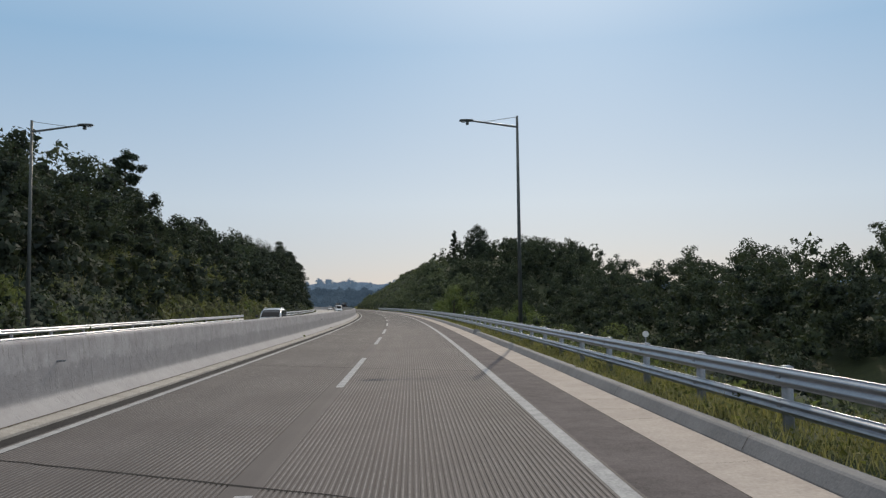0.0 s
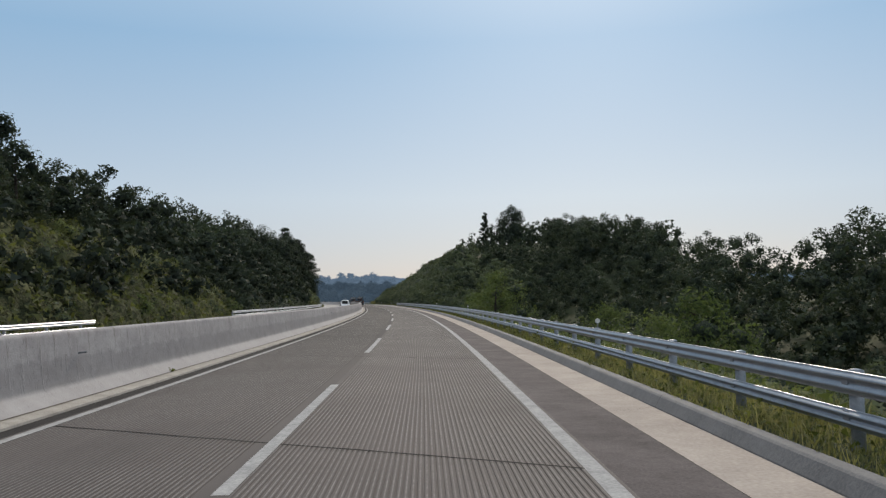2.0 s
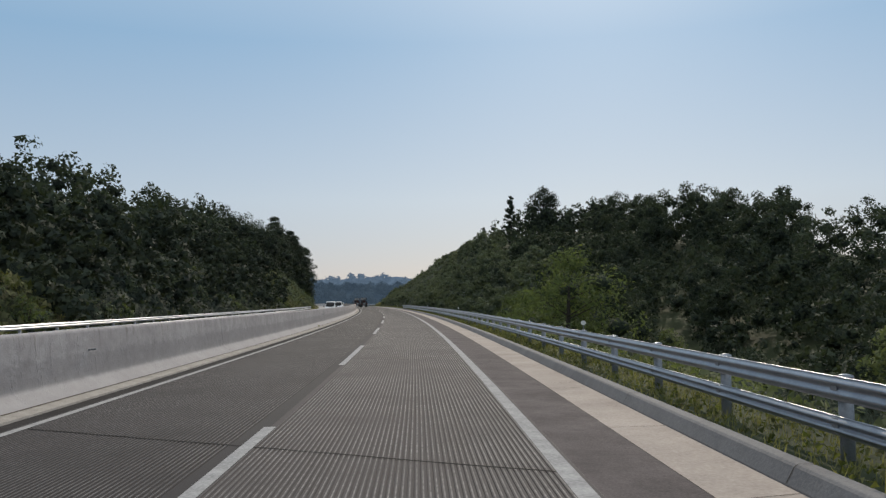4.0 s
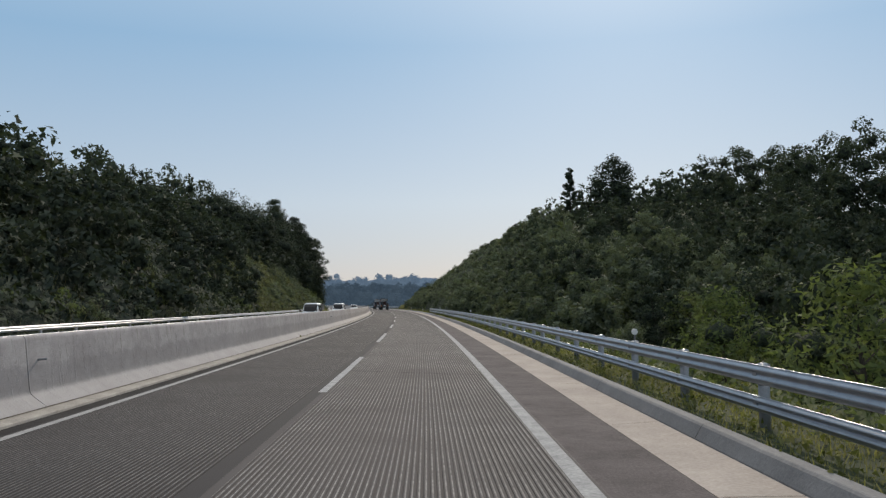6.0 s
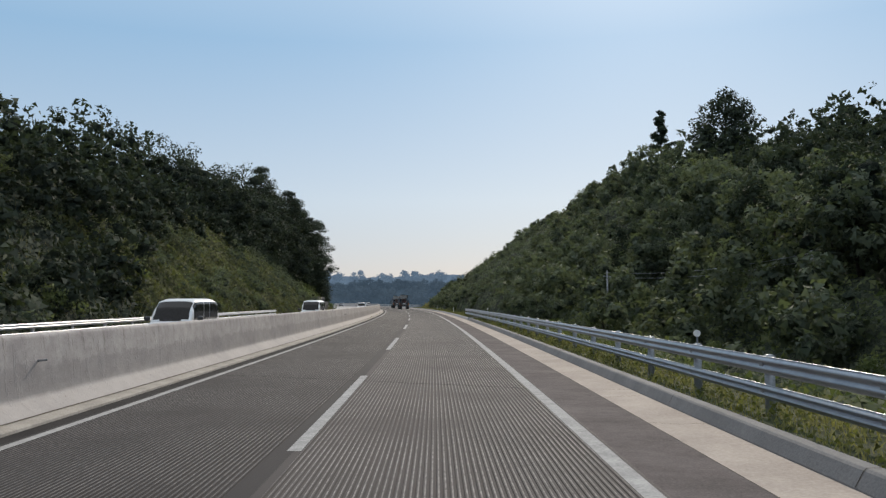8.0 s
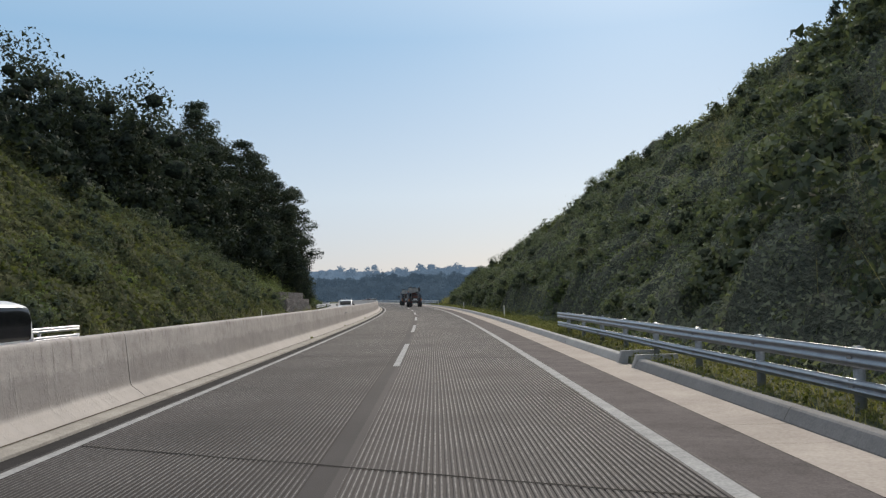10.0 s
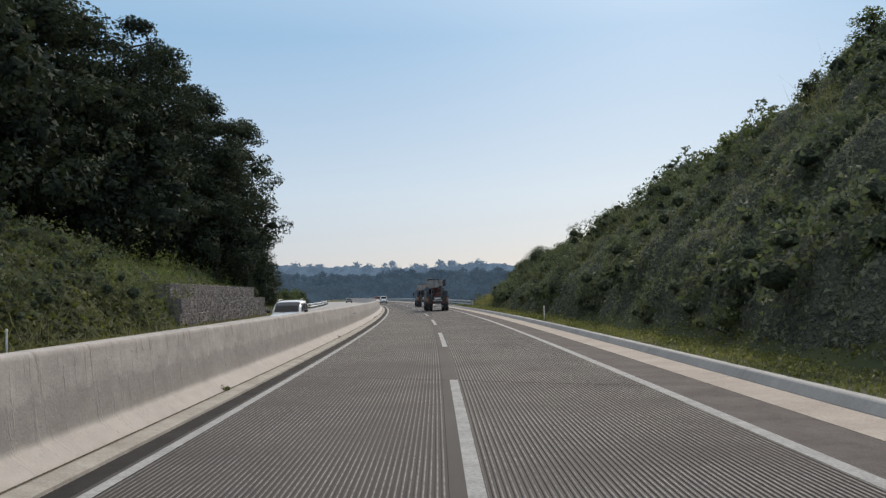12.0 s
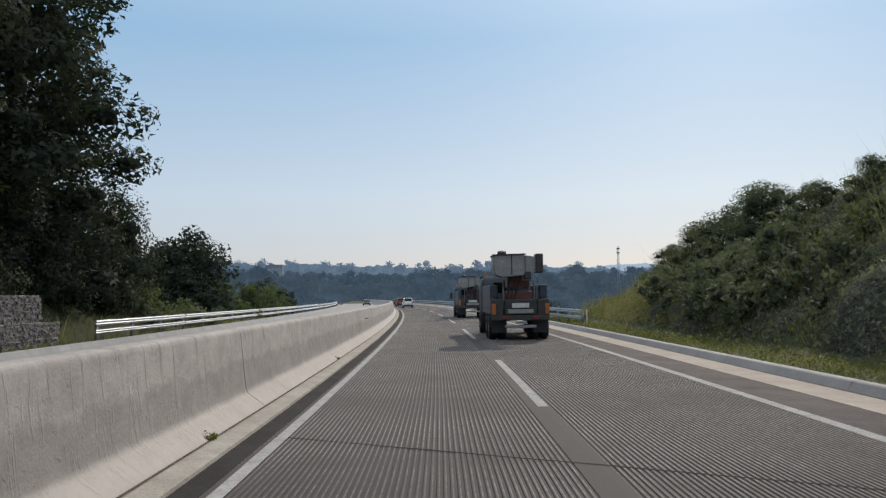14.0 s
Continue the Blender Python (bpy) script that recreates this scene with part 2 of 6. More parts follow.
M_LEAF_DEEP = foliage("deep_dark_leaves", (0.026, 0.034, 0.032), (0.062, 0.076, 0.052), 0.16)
M_LOCUST = foliage("locust_leaves", (0.052, 0.074, 0.036), (0.15, 0.175, 0.08), 0.4)
M_NEEDLE = foliage("pine_needles", (0.025, 0.036, 0.03), (0.06, 0.078, 0.05), 0.12)
M_VINE = foliage("vine_leaves", (0.07, 0.095, 0.05), (0.19, 0.215, 0.10), 0.38)
M_WEED = foliage("weed_leaves", (0.085, 0.098, 0.083), (0.215, 0.23, 0.17), 0.38)
M_OLIVE = foliage("olive_leaves", (0.045, 0.056, 0.033), (0.14, 0.145, 0.066), 0.36)
M_VERGE = foliage("verge_leaves", (0.06, 0.072, 0.03), (0.22, 0.22, 0.095), 0.38)
M_GRASS = foliage("grass_blades", (0.10, 0.095, 0.045), (0.30, 0.275, 0.13), 0.38)
M_STRAW = foliage("straw_grass_blades", (0.13, 0.12, 0.065), (0.31, 0.275, 0.15), 0.38)
M_DRYGRASS = foliage("dry_grass_blades", (0.14, 0.13, 0.08), (0.28, 0.26, 0.16), 0.35)


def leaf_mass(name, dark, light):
    """The heart of a crown, its shade put into the colour: clumps of leaves too dense to see through."""
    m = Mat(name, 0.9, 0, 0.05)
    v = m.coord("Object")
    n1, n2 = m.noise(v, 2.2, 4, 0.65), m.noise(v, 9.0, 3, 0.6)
    # noise paints the lit clumps and the dark gaps between leaves
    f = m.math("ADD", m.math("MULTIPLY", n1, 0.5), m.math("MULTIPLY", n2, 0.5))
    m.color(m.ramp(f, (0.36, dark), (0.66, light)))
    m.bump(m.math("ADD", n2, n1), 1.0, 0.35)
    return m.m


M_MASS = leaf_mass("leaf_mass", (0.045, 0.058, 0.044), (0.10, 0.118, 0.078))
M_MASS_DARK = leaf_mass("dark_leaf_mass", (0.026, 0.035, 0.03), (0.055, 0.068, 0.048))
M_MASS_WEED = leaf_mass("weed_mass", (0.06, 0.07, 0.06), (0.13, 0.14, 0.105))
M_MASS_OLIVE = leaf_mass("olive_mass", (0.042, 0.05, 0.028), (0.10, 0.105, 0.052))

# ---------------------------------------------------------------- mesh helpers
def mesh_ob(name, verts, faces, mats, parent=None, uvs=None, mat_ids=None, smooth=False):
    me = bpy.data.meshes.new(name)
    me.from_pydata([tuple(v) for v in verts], [], [tuple(f) for f in faces])
    for m in mats if isinstance(mats, (list, tuple)) else [mats]:
        me.materials.append(m)
    if mat_ids is not None:
        me.polygons.foreach_set("material_index", mat_ids)
    if uvs is not None:
        lay = me.uv_layers.new(name="UVMap")
        flat = []
        for f in faces:
            for i in f:
                flat.extend(uvs[i])
        lay.data.foreach_set("uv", flat)
    if smooth:
        me.polygons.foreach_set("use_smooth", [True] * len(me.polygons))
    me.update()
    ob = new(name, me)
    if parent:
        ob.parent = parent
    return ob


def part(name, bm, material, parent=None, label="", smooth=False):
    me = bpy.data.meshes.new(name)
    bmesh.ops.recalc_face_normals(bm, faces=bm.faces)
    bm.to_mesh(me)
    bm.free()
    me.materials.append(material)
    if smooth:
        me.polygons.foreach_set("use_smooth", [True] * len(me.polygons))
    ob = new(name, me)
    if parent:
        ob.parent = parent
    return tagged(ob, label)


def box(bm, x0, x1, y0, y1, z0, z1, bevel=0.0):
    g = bmesh.ops.create_cube(bm, size=1.0, matrix=Matrix.LocRotScale(((x0 + x1) / 2, (y0 + y1) / 2, (z0 + z1) / 2), None, (x1 - x0, y1 - y0, z1 - z0)))
    if bevel:
        es = {e for v in g["verts"] for e in v.link_edges}
        bmesh.ops.bevel(bm, geom=list(es), offset=bevel, segments=2, profile=0.5, affect="EDGES")
    return bm


def tube(bm, a, b, r0, r1=None, n=8):
    a, b = Vector(a), Vector(b)
    r1 = r0 if r1 is None else r1
    d = b - a
    m = Matrix.Translation((a + b) / 2) @ d.to_track_quat("Z", "Y").to_matrix().to_4x4()
    bmesh.ops.create_cone(bm, cap_ends=True, segments=n, radius1=r0, radius2=r1, depth=d.length, matrix=m)
    return bm


def prism(bm, outline, y0, y1):
    """An outline in x, z pulled from y0 to y1."""
    a = [bm.verts.new((x, y0, z)) for x, z in outline]
    b = [bm.verts.new((x, y1, z)) for x, z in outline]
    n = len(outline)
    bm.faces.new(a)
    bm.faces.new(b[::-1])
    for i in range(n):
        bm.faces.new((a[i], a[(i + 1) % n], b[(i + 1) % n], b[i]))
    return bm


# ---------------------------------------------------------------- the road's line
LINE = (-12.0113, -16.5293, -5.9142, 1.1682, 0.3165, -0.6321)


def road_x(u):
    if u > 370:
        d = u - 370
        return -42.776 - 0.2033 * d - 0.00033 * d * d
    if u < -10:
        return road_x(-10) + (u + 10) * road_slope(-10)
    s = (u - 160) / 160
    return sum(c * s**i for i, c in enumerate(LINE))


def road_slope(u):
    if u > 370:
        return -0.2033 - 0.00066 * (u - 370)
    s = (max(u, -10) - 160) / 160
    return sum(i * c * s ** (i - 1) for i, c in enumerate(LINE) if i) / 160


def at(u, lat, z=0.0):
    """The place at u metres along, lat metres right of the lane line."""
    p = road_slope(u)
    k = 1 / math.sqrt(1 + p * p)
    return Vector((road_x(u) + lat * k, u - lat * p * k, z))


def road_pose(u, lat, z=0.0, turn=0.0):
    p = at(u, lat, z)
    return pose(p.x, p.y, p.z, 0, 0, math.degrees(-math.atan(road_slope(u))) + turn)


def steps(a, b, d):
    n = max(1, round((b - a) / d))
    return [a + (b - a) * i / n for i in range(n + 1)]


def ribbon(name, us, profile, mats, ids=None, parent=None, closed=False, smooth=False, v_len=False):
    """A strip along the road: profile is points of lat and z, mats one for each band."""
    verts, uvs, faces, mi = [], [], [], []
    run = [0.0]
    for (a, b), (c, d) in zip(profile, profile[1:]):
        run.append(run[-1] + math.hypot(c - a, d - b))
    n = len(profile)
    for u in us:
        for (lat, z), r in zip(profile, run):
            verts.append(at(u, lat, z))
            uvs.append((r, u) if v_len else (lat, u))
    for i in range(len(us) - 1):
        for j in range(n - 1):
            a = i * n + j
            faces.append((a, a + 1, a + n + 1, a + n))
            mi.append(ids[j] if ids else 0)
    if closed:
        for base in (0, (len(us) - 1) * n):
            k = len(verts)
            verts += verts[base:base + n]
            uvs += uvs[base:base + n]
            faces.append(tuple(range(k, k + n)))
        mi += [mi[0], mi[0]]
    return mesh_ob(name, verts, faces, mats, parent, uvs, mi, smooth)


# ---------------------------------------------------------------- ground
def lerp_table(table, u):
    if u <= table[0][0]:
        return table[0][1]
    for (a, p), (b, q) in zip(table, table[1:]):
        if u <= b:
            f = (u - a) / (b - a)
            f = f * f * (3 - 2 * f)
            return p + (q - p) * f
    return table[-1][1]


LEFT_CUT = [(-80, 3), (0, 3), (50, 4.5), (90, 6.5), (112, 7), (140, 4), (180, 5), (220, 7), (260, 11), (310, 14), (335, 9.5), (352, 5), (362, 3.6), (385, 3.5), (400, 1.5), (430, -1), (470, -3)]
LEFT_HILL = [(-80, 10), (0, 10), (60, 12), (112, 12), (150, 6), (200, 10), (240, 13), (290, 20), (330, 25), (380, 25), (398, 14), (420, 2), (450, -3), (520, -6)]
RIGHT_FOOT = [(-80, 16), (180, 16), (235, 13), (275, 8.6), (300, 7.6), (460, 7.8)]
RIGHT_CUT = [(-80, -4), (150, -4), (200, -1), (240, 5), (285, 13.2), (310, 14.8), (340, 11.8), (367, 8.4), (385, 5.9), (398, 4.4), (407, 3.2), (415, 0.8), (426, -2), (452, -3), (500, -5)]
RIGHT_HILL = [(-80, 5), (60, 7.5), (170, 8), (230, 12), (285, 17), (312, 19), (345, 13), (385, 7), (404, 3.4), (416, 0), (430, -3), (460, -4), (520, -7)]


def sstep(a, b, x):
    f = min(1, max(0, (x - a) / (b - a)))
    return f * f * (3 - 2 * f)


def ground_z(u, lat):
    wob = 0.7 * noise.noise((u * 0.06, lat * 0.06, 3.0)) + 0.6 * noise.noise((u * 0.19, lat * 0.19, 8.0)) + 0.25 * noise.noise((u * 0.5, lat * 0.5, 5.0))
    if -14.9 < lat < 5.68:
        return -0.25
    if lat < 0:
        d = -lat - 14.9
        cut, hill = lerp_table(LEFT_CUT, u), lerp_table(LEFT_HILL, u)
        z = 0.12 * sstep(0, 0.4, d) - 0.1
        if cut > 0:
            z += min(cut, max(0, d - 1.6) * 0.95)
        else:
            z += cut * sstep(1.0, 12, d)
        z += (hill - max(cut, 0)) * min(1, max(0, (d - 3.6 - max(cut, 0)) / 36)) if hill > cut else (hill - cut) * sstep(3, 40, d)
        z -= (max(hill, 0) + 6) * sstep(58, 130, d)
    else:
        d = lat - 5.5
        foot = lerp_table(RIGHT_FOOT, u) - 5.5
        cut, hill = lerp_table(RIGHT_CUT, u), lerp_table(RIGHT_HILL, u)
        z = 0.16
        if u < 300:
            z -= 2.6 * sstep(1.6, 7, d) * (1 - sstep(200, 290, u))
        if cut > 0:
            z += min(cut + 0.5, max(0, d - foot) * (0.85 - 0.25 * sstep(335, 420, u)))
        else:
            z += cut * sstep(1.6, 14, d)
        z += (hill - max(cut, 0)) * sstep(foot + max(cut, 0) * 1.2, 44, d)
        z -= (max(hill, 0) + 8) * sstep(54, 120, d)
    return z + wob * sstep(2.0, 6, d)


def build_ground():
    us = steps(-140, -20, 6)[:-1] + steps(-20, 440, 2) + steps(444, 520, 4) + [560, 620, 700, 800, 950, 1150, 1400, 1800, 2400, 3200]
    right = [5.7, 5.9, 6.2, 6.8, 7.4, 8, 9, 10, 11.5, 13, 15, 17, 19.5, 22, 25, 28, 32, 36, 41, 47, 54, 62, 72, 90, 120, 180, 300, 600, 1200, 2400]
    left = [-2400, -1200, -600, -300, -180, -120, -95, -78, -68, -60, -54, -48, -43, -39, -35, -32, -29, -26.5, -24, -22, -20, -18.5, -17.2, -16.4, -15.8, -15.3, -14.9]
    lats = left + [-14.88, -10, -5, 0, 5.66] + right
    verts = []
    for u in us:
        uu = min(u, 520)
        for l in lats:
            z = ground_z(uu, l)
            if u > 460 and not -14.9 < l < 5.5:
                z -= 6 * sstep(460, 700, u) * sstep(2, 25, abs(l + 5) - 10)
            if u > 520:
                p = at(520, l)
                p = at(520, 0) + Vector((-0.302, 1.0, 0)) * (u - 520) + (at(520, l) - at(520, 0))
                verts.append((p.x, p.y, z))
            else:
                p = at(u, l)
                verts.append((p.x, p.y, z))
    n = len(lats)
    faces = [(i * n + j, i * n + j + 1, (i + 1) * n + j + 1, (i + 1) * n + j) for i in range(len(us) - 1) for j in range(n - 1)]
    ob = mesh_ob("ground", verts, faces, M_SOIL, smooth=True)
    return tagged(ob, "grassy earth with cut slopes beside the road", "ground", kind="structure")


ground = build_ground()

# ---------------------------------------------------------------- carriageway
US = steps(-60, 380, 5) + steps(388, 620, 8)
# lengthwise tined grooves are cut into both lanes
LANE = [(-3.74, 0.0)]
for k in range(-57, 58):
    if k < -3 or k > 1:
        c = k * 0.064
        LANE += [(c - 0.012, 0.0), (c - 0.005, -0.01), (c + 0.005, -0.01), (c + 0.012, 0.0)]
LANE.append((3.74, 0.0))
road = ribbon("road", US, [(-4.75, 0.0)] + LANE + [(4.7, -0.01)], [M_STRIP, M_LANE, M_SHOULDER], [0] + [1] * (len(LANE) - 1) + [2])
tagged(road, "worn grey concrete carriageway with lengthwise tined grooves", "road", kind="structure")
opp = ribbon("road_opposite", US, [(-14.6, 0.0), (-14.3, 0.0), (-5.3, 0.0), (-4.75, 0.0)], [M_KERB, M_OPP, M_STRIP], [0, 1, 2])
tagged(opp, "pale worn concrete carriageway beyond the median barrier", "road", kind="structure")
# edge lines
for lat, w in ((-3.6, 0.15), (3.6, 0.2), (-6.4, 0.15), (-13.6, 0.2)):
    z = 0.004
    e = ribbon("edge_line", US, [(lat - w / 2, z), (lat + w / 2, z)], [M_PAINT], parent=road if lat > -5 else opp)
# broken lane line: ten metres painted, ten metres bare
DASHES = [(-2.3, 8), (18.4, 28.6), (38.4, 47), (52.9, 62.8), (73.3, 84), (94.2, 104.5), (116, 126.3), (138.4, 149), (160.5, 171.5), (182.3, 193.8),
          (204.5, 214.4), (225, 235), (248, 258), (272.9, 282.8), (293.2, 303.3), (313.3, 323.5), (334.3, 344.6), (354.9, 364.7), (375.1, 384.6), (396, 406)]
for a, b in DASHES + [(416.3 + 20.4 * i, 426.3 + 20.4 * i) for i in range(9)]:
    ribbon("lane_dash", steps(a, b, 5), [(-0.085, 0.004), (0.085, 0.004)], [M_PAINT], parent=road)
for i in range(-3, 29):
    ribbon("lane_dash", steps(20 * i, 20 * i + 10, 5), [(-10.1, 0.004), (-9.93, 0.004)], [M_PAINT], parent=opp)


def skew_joint(u0):
    """A sealed saw cut across both lanes, askew to the road."""
    verts, rng = [], random.Random(int(u0 * 10))
    lats = steps(-3.7, 3.7, 0.37)
    for l in lats:
        c = u0 - 0.53 * l + rng.uniform(-0.02, 0.02)
        w = 0.02 + rng.random() * 0.014
        verts += [at(c - w, l, 0.003), at(c + w, l, 0.003)]
    faces = [(2 * i, 2 * i + 2, 2 * i + 3, 2 * i + 1) for i in range(len(lats) - 1)]
    mesh_ob("joint", verts, faces, M_TAR, parent=road)


for k in range(-1, 30):
    skew_joint(8.4 + 15.75 * k)

# gutter and kerb on the right
gutter = ribbon("gutter", US, [(4.7, -0.006), (5.05, 0.0), (5.47, 0.012)], [M_GUTTER])
tagged(gutter, "pale sand-coloured concrete gutter beside the kerb", "gutter", kind="structure")
M_SLIT = plain("dirty_crack", (0.07, 0.06, 0.05), 0.95, 0, 0.1)
rg = random.Random(8)
u = 2.0
while u < 430:
    skew, w = rg.uniform(-0.25, 0.25), rg.uniform(0.006, 0.014)
    mid_u = u + skew * rg.uniform(0.2, 0.8) + rg.uniform(-0.06, 0.06)
    pts = [at(u, 4.72, -0.002), at(mid_u, 5.05, 0.004), at(u + skew, 5.45, 0.015), at(u + skew + w, 5.45, 0.015), at(mid_u + w, 5.05, 0.004), at(u + w, 4.72, -0.002)]
    mesh_ob("crack", pts, [(0, 5, 4, 1), (1, 4, 3, 2)], M_SLIT, parent=gutter)
    u += rg.choice((1.3, 3.1, 5.0, 6.2)) * rg.uniform(0.8, 1.2)
KERB = [(5.46, -0.02), (5.465, 0.03), (5.55, 0.18), (5.575, 0.2), (5.59, 0.205), (5.73, 0.205), (5.75, 0.12)]
INLETS = (49.4, 271.0)
cuts = [-60.0] + [c for i in INLETS for c in (i - 0.75, i + 0.75)] + [620.0]
for a, b in zip(cuts[::2], cuts[1::2]):
    old = b < 280
    kerb = ribbon("kerb", steps(a, b, 5), KERB, [M_KERB_OLD if old else M_KERB], closed=True)
    tagged(kerb, "sloped grey weathered concrete kerb along the verge" if old else "sloped pale concrete kerb along the cut slope", "kerb", kind="structure")
    for v in steps(a + 2, b - 2, 6.0)[1:-1]:
        if v < 440:
            pts = [at(v + d, lat - 0.004, z + 0.003) for d in (0.0, 0.014) for lat, z in KERB[1:6]]
            mesh_ob("kerb_joint", pts, [(i, i + 1, i + 6, i + 5) for i in range(4)], M_SLIT, parent=kerb)
apron = ribbon("apron", US, [(-4.44, 0.085), (-4.4, 0.08), (-4.08, 0.045), (-4.05, 0.035), (-4.04, 0.0)], [M_APRON])
tagged(apron, "rough cast concrete footing strip with weeds and grit", "apron", kind="structure")
kerb2 = ribbon("kerb_opposite", US, [(-14.95, 0.1), (-14.9, 0.2), (-14.7, 0.2), (-14.62, 0.03), (-14.6, -0.02)], [M_KERB])
tagged(kerb2, "low pale concrete kerb along the far verge", "kerb", kind="structure")

M_CRACK = mottled("damp_grit", (0.05, 0.042, 0.03), (0.16, 0.135, 0.10), 6.0, 30, 0.95, 0.6, 0.1)
crack = ribbon("foot_joint", steps(-60, 620, 1.5), [(-4.36, 0.082), (-4.315, 0.077)], [M_CRACK], parent=apron)

# median barrier, cast in lengths
BARRIER = [(-4.34, 0.03), (-4.344, 0.075), (-4.36, 0.10), (-4.50, 0.205), (-4.585, 0.27), (-4.615, 0.305), (-4.63, 0.35), (-4.64, 0.42), (-4.66, 0.60), (-4.72, 1.20), (-4.735, 1.245), (-4.76, 1.268), (-4.80, 1.275),
           (-4.96, 1.275), (-5.0, 1.268), (-5.025, 1.245), (-5.04, 1.20), (-5.10, 0.60), (-5.16, 0.36), (-5.36, 0.12), (-5.38, 0.0)]
ends = [-60, 11, 48.3, 86.0, 122, 158, 195.2, 231, 267, 303, 339, 375, 411, 447, 483, 519, 555, 620]
for a, b in zip(ends, ends[1:]):
    ob = ribbon("median_barrier", steps(a + 0.012, b - 0.012, 4), BARRIER, [M_BARRIER], closed=True, v_len=True, smooth=True)
    tagged(ob, "tall cast concrete median barrier with rain streaks", "barrier", "median barrier lengths", "structure")


# ---------------------------------------------------------------- guard rails
def w_profile(lat, z, side, half):
    """A two-wave beam seen end on; side: +1 faces right; half: half its height."""
    pts = [(0.0, -half), (0.006, -half + 0.004)]
    low = half - 0.01
    for k in range(21):
        h = -low + 2 * low * k / 20
        pts.append((0.022 - 0.018 * math.cos(2 * math.pi * (h + low) / low), h))
    pts += [(0.006, half - 0.004), (0.0, half)]
    front = [(lat + side * x, z + h) for x, h in pts]
    back = [(lat + side * (x - 0.012), z + h) for x, h in pts[::-1]]
    return front + back + front[:1]


def post_mesh(height):
    bm = bmesh.new()
    tube(bm, (0, 0, -0.3), (0, 0, height - 0.03), 0.07, n=12)
    return bm


def rail_run(us, lat, side, post_step, ground_h=0.16, start=0.3):
    """A run of two-beam guard rail; the beams face the road."""
    root = new("guard_rail")
    tagged(root, "galvanised steel guard rail with two wave beams on round posts", "guard rail", "guard rails")
    beams = [(0.85, "upper_beam"), (0.49, "lower_beam")]
    for (z, name), half in zip(beams, (0.118, 0.095)):
        ribbon(name, us, w_profile(lat, z, side, half), [M_STEEL], parent=root, closed=False, smooth=True)
    first = None
    u = us[0] + start
    while u < us[-1]:
        p = at(u, lat - side * 0.1, ground_h)
        if first is None:
            ob = part("post", post_mesh(0.81), M_STEEL_DULL, root, smooth=True)
            bm = bmesh.new()
            tube(bm, (0, 0, 0), (0, 0, 0.03), 0.085, 0.08, 12)
            tube(bm, (0, 0, 0.03), (0, 0, 0.045), 0.08, 0.03, 12)
            cp = part("post_cap", bm, M_STEEL, ob, smooth=True)
            brs = []
            for z, _ in beams:
                br = part("bracket", box(bmesh.new(), -0.05, 0.05, -0.06, 0.06, -0.075, 0.075), M_STEEL_DULL, ob)
                br.location = (side * 0.07, 0, z - ground_h)
                brs.append(br)
            cp.location = (0, 0, 0.78)
            first = (ob, cp, *brs)
        else:
            ob = new("post", first[0].data)
            ob.parent = root
            for src in first[1:]:
                c = new(src.name.split(".")[0], src.data)
                c.parent = ob
                c.location = src.location
        ob.location = p
        ob.rotation_euler = (0, 0, -math.atan(road_slope(u)))
        u += post_step
    return root


RAIL_R = 6.15
for a, b, start, gap in ((-40, 60, 0.58, 3.1), (60, 175, 2.88, 3.14), (175, 285.5, 0.02, 3.1)):
    rail_run(steps(a, b, 4), RAIL_R, -1, gap, start=start)
rail_run(steps(407, 600, 8), 6.6, -1, 4.0)
for a, b in ((-40, 90), (126, 290), (395.4, 600)):
    rail_run(steps(a, b, 8), -15.3, 1, 4.0, 0.1)

# ---------------------------------------------------------------- foliage
def leaf_cloud(rng, centers, n, size, squash=0.9, tri=True, inner=0.7, outer=1.12, slim=0.62, lift=0.3, thin=0.8):
    """Sprays of leaves over lumps: arrays of vertices, faces and normals, which follow the lump's roundness."""
    c = np.array([x[:3] for x in centers])
    r = np.array([x[3] for x in centers])
    w = r**2 / (r**2).sum()
    pick = rng.choice(len(c), n, p=w)
    d = rng.normal(size=(n, 3))
    d /= np.linalg.norm(d, axis=1)[:, None]
    rad = r[pick] * (inner + (outer - inner) * rng.random(n) ** thin)
    p = c[pick] + d * rad[:, None] * np.array([1, 1, squash])
    # each spray faces outward and up, more or less
    nrm = d * 0.7 + rng.normal(size=(n, 3)) * 0.5 + np.array([0, 0, lift])
    nrm /= np.linalg.norm(nrm, axis=1)[:, None]
    nrm[(nrm * d).sum(1) < 0] *= -1
    t = np.cross(nrm, rng.normal(size=(n, 3)))
    t /= np.linalg.norm(t, axis=1)[:, None]
    b = np.cross(nrm, t)
    s = size * (0.45 + 1.0 * rng.random(n) ** 1.5)[:, None]
    shade = d * 0.75 + nrm * 0.45
    shade /= np.linalg.norm(shade, axis=1)[:, None]
    if tri:
        v = np.stack([p + t * s, p - t * s * 0.6 + b * s * slim * 1.15, p - t * s * 0.6 - b * s * slim * 1.15], 1).reshape(-1, 3)
        k = 3
    else:
        v = np.stack([p + t * s, p + b * s * slim, p - t * s, p - b * s * slim], 1).reshape(-1, 3)
        k = 4
    return v, np.arange(k * n).reshape(n, k), np.repeat(shade, k, axis=0)


def unit_ball():
    bm = bmesh.new()
    bmesh.ops.create_icosphere(bm, subdivisions=1, radius=1.0)
    bm.verts.index_update()
    out = np.array([v.co[:] for v in bm.verts]), np.array([[v.index for v in f.verts] for f in bm.faces])
    bm.free()
    return out


BALL_V, BALL_F = unit_ball()


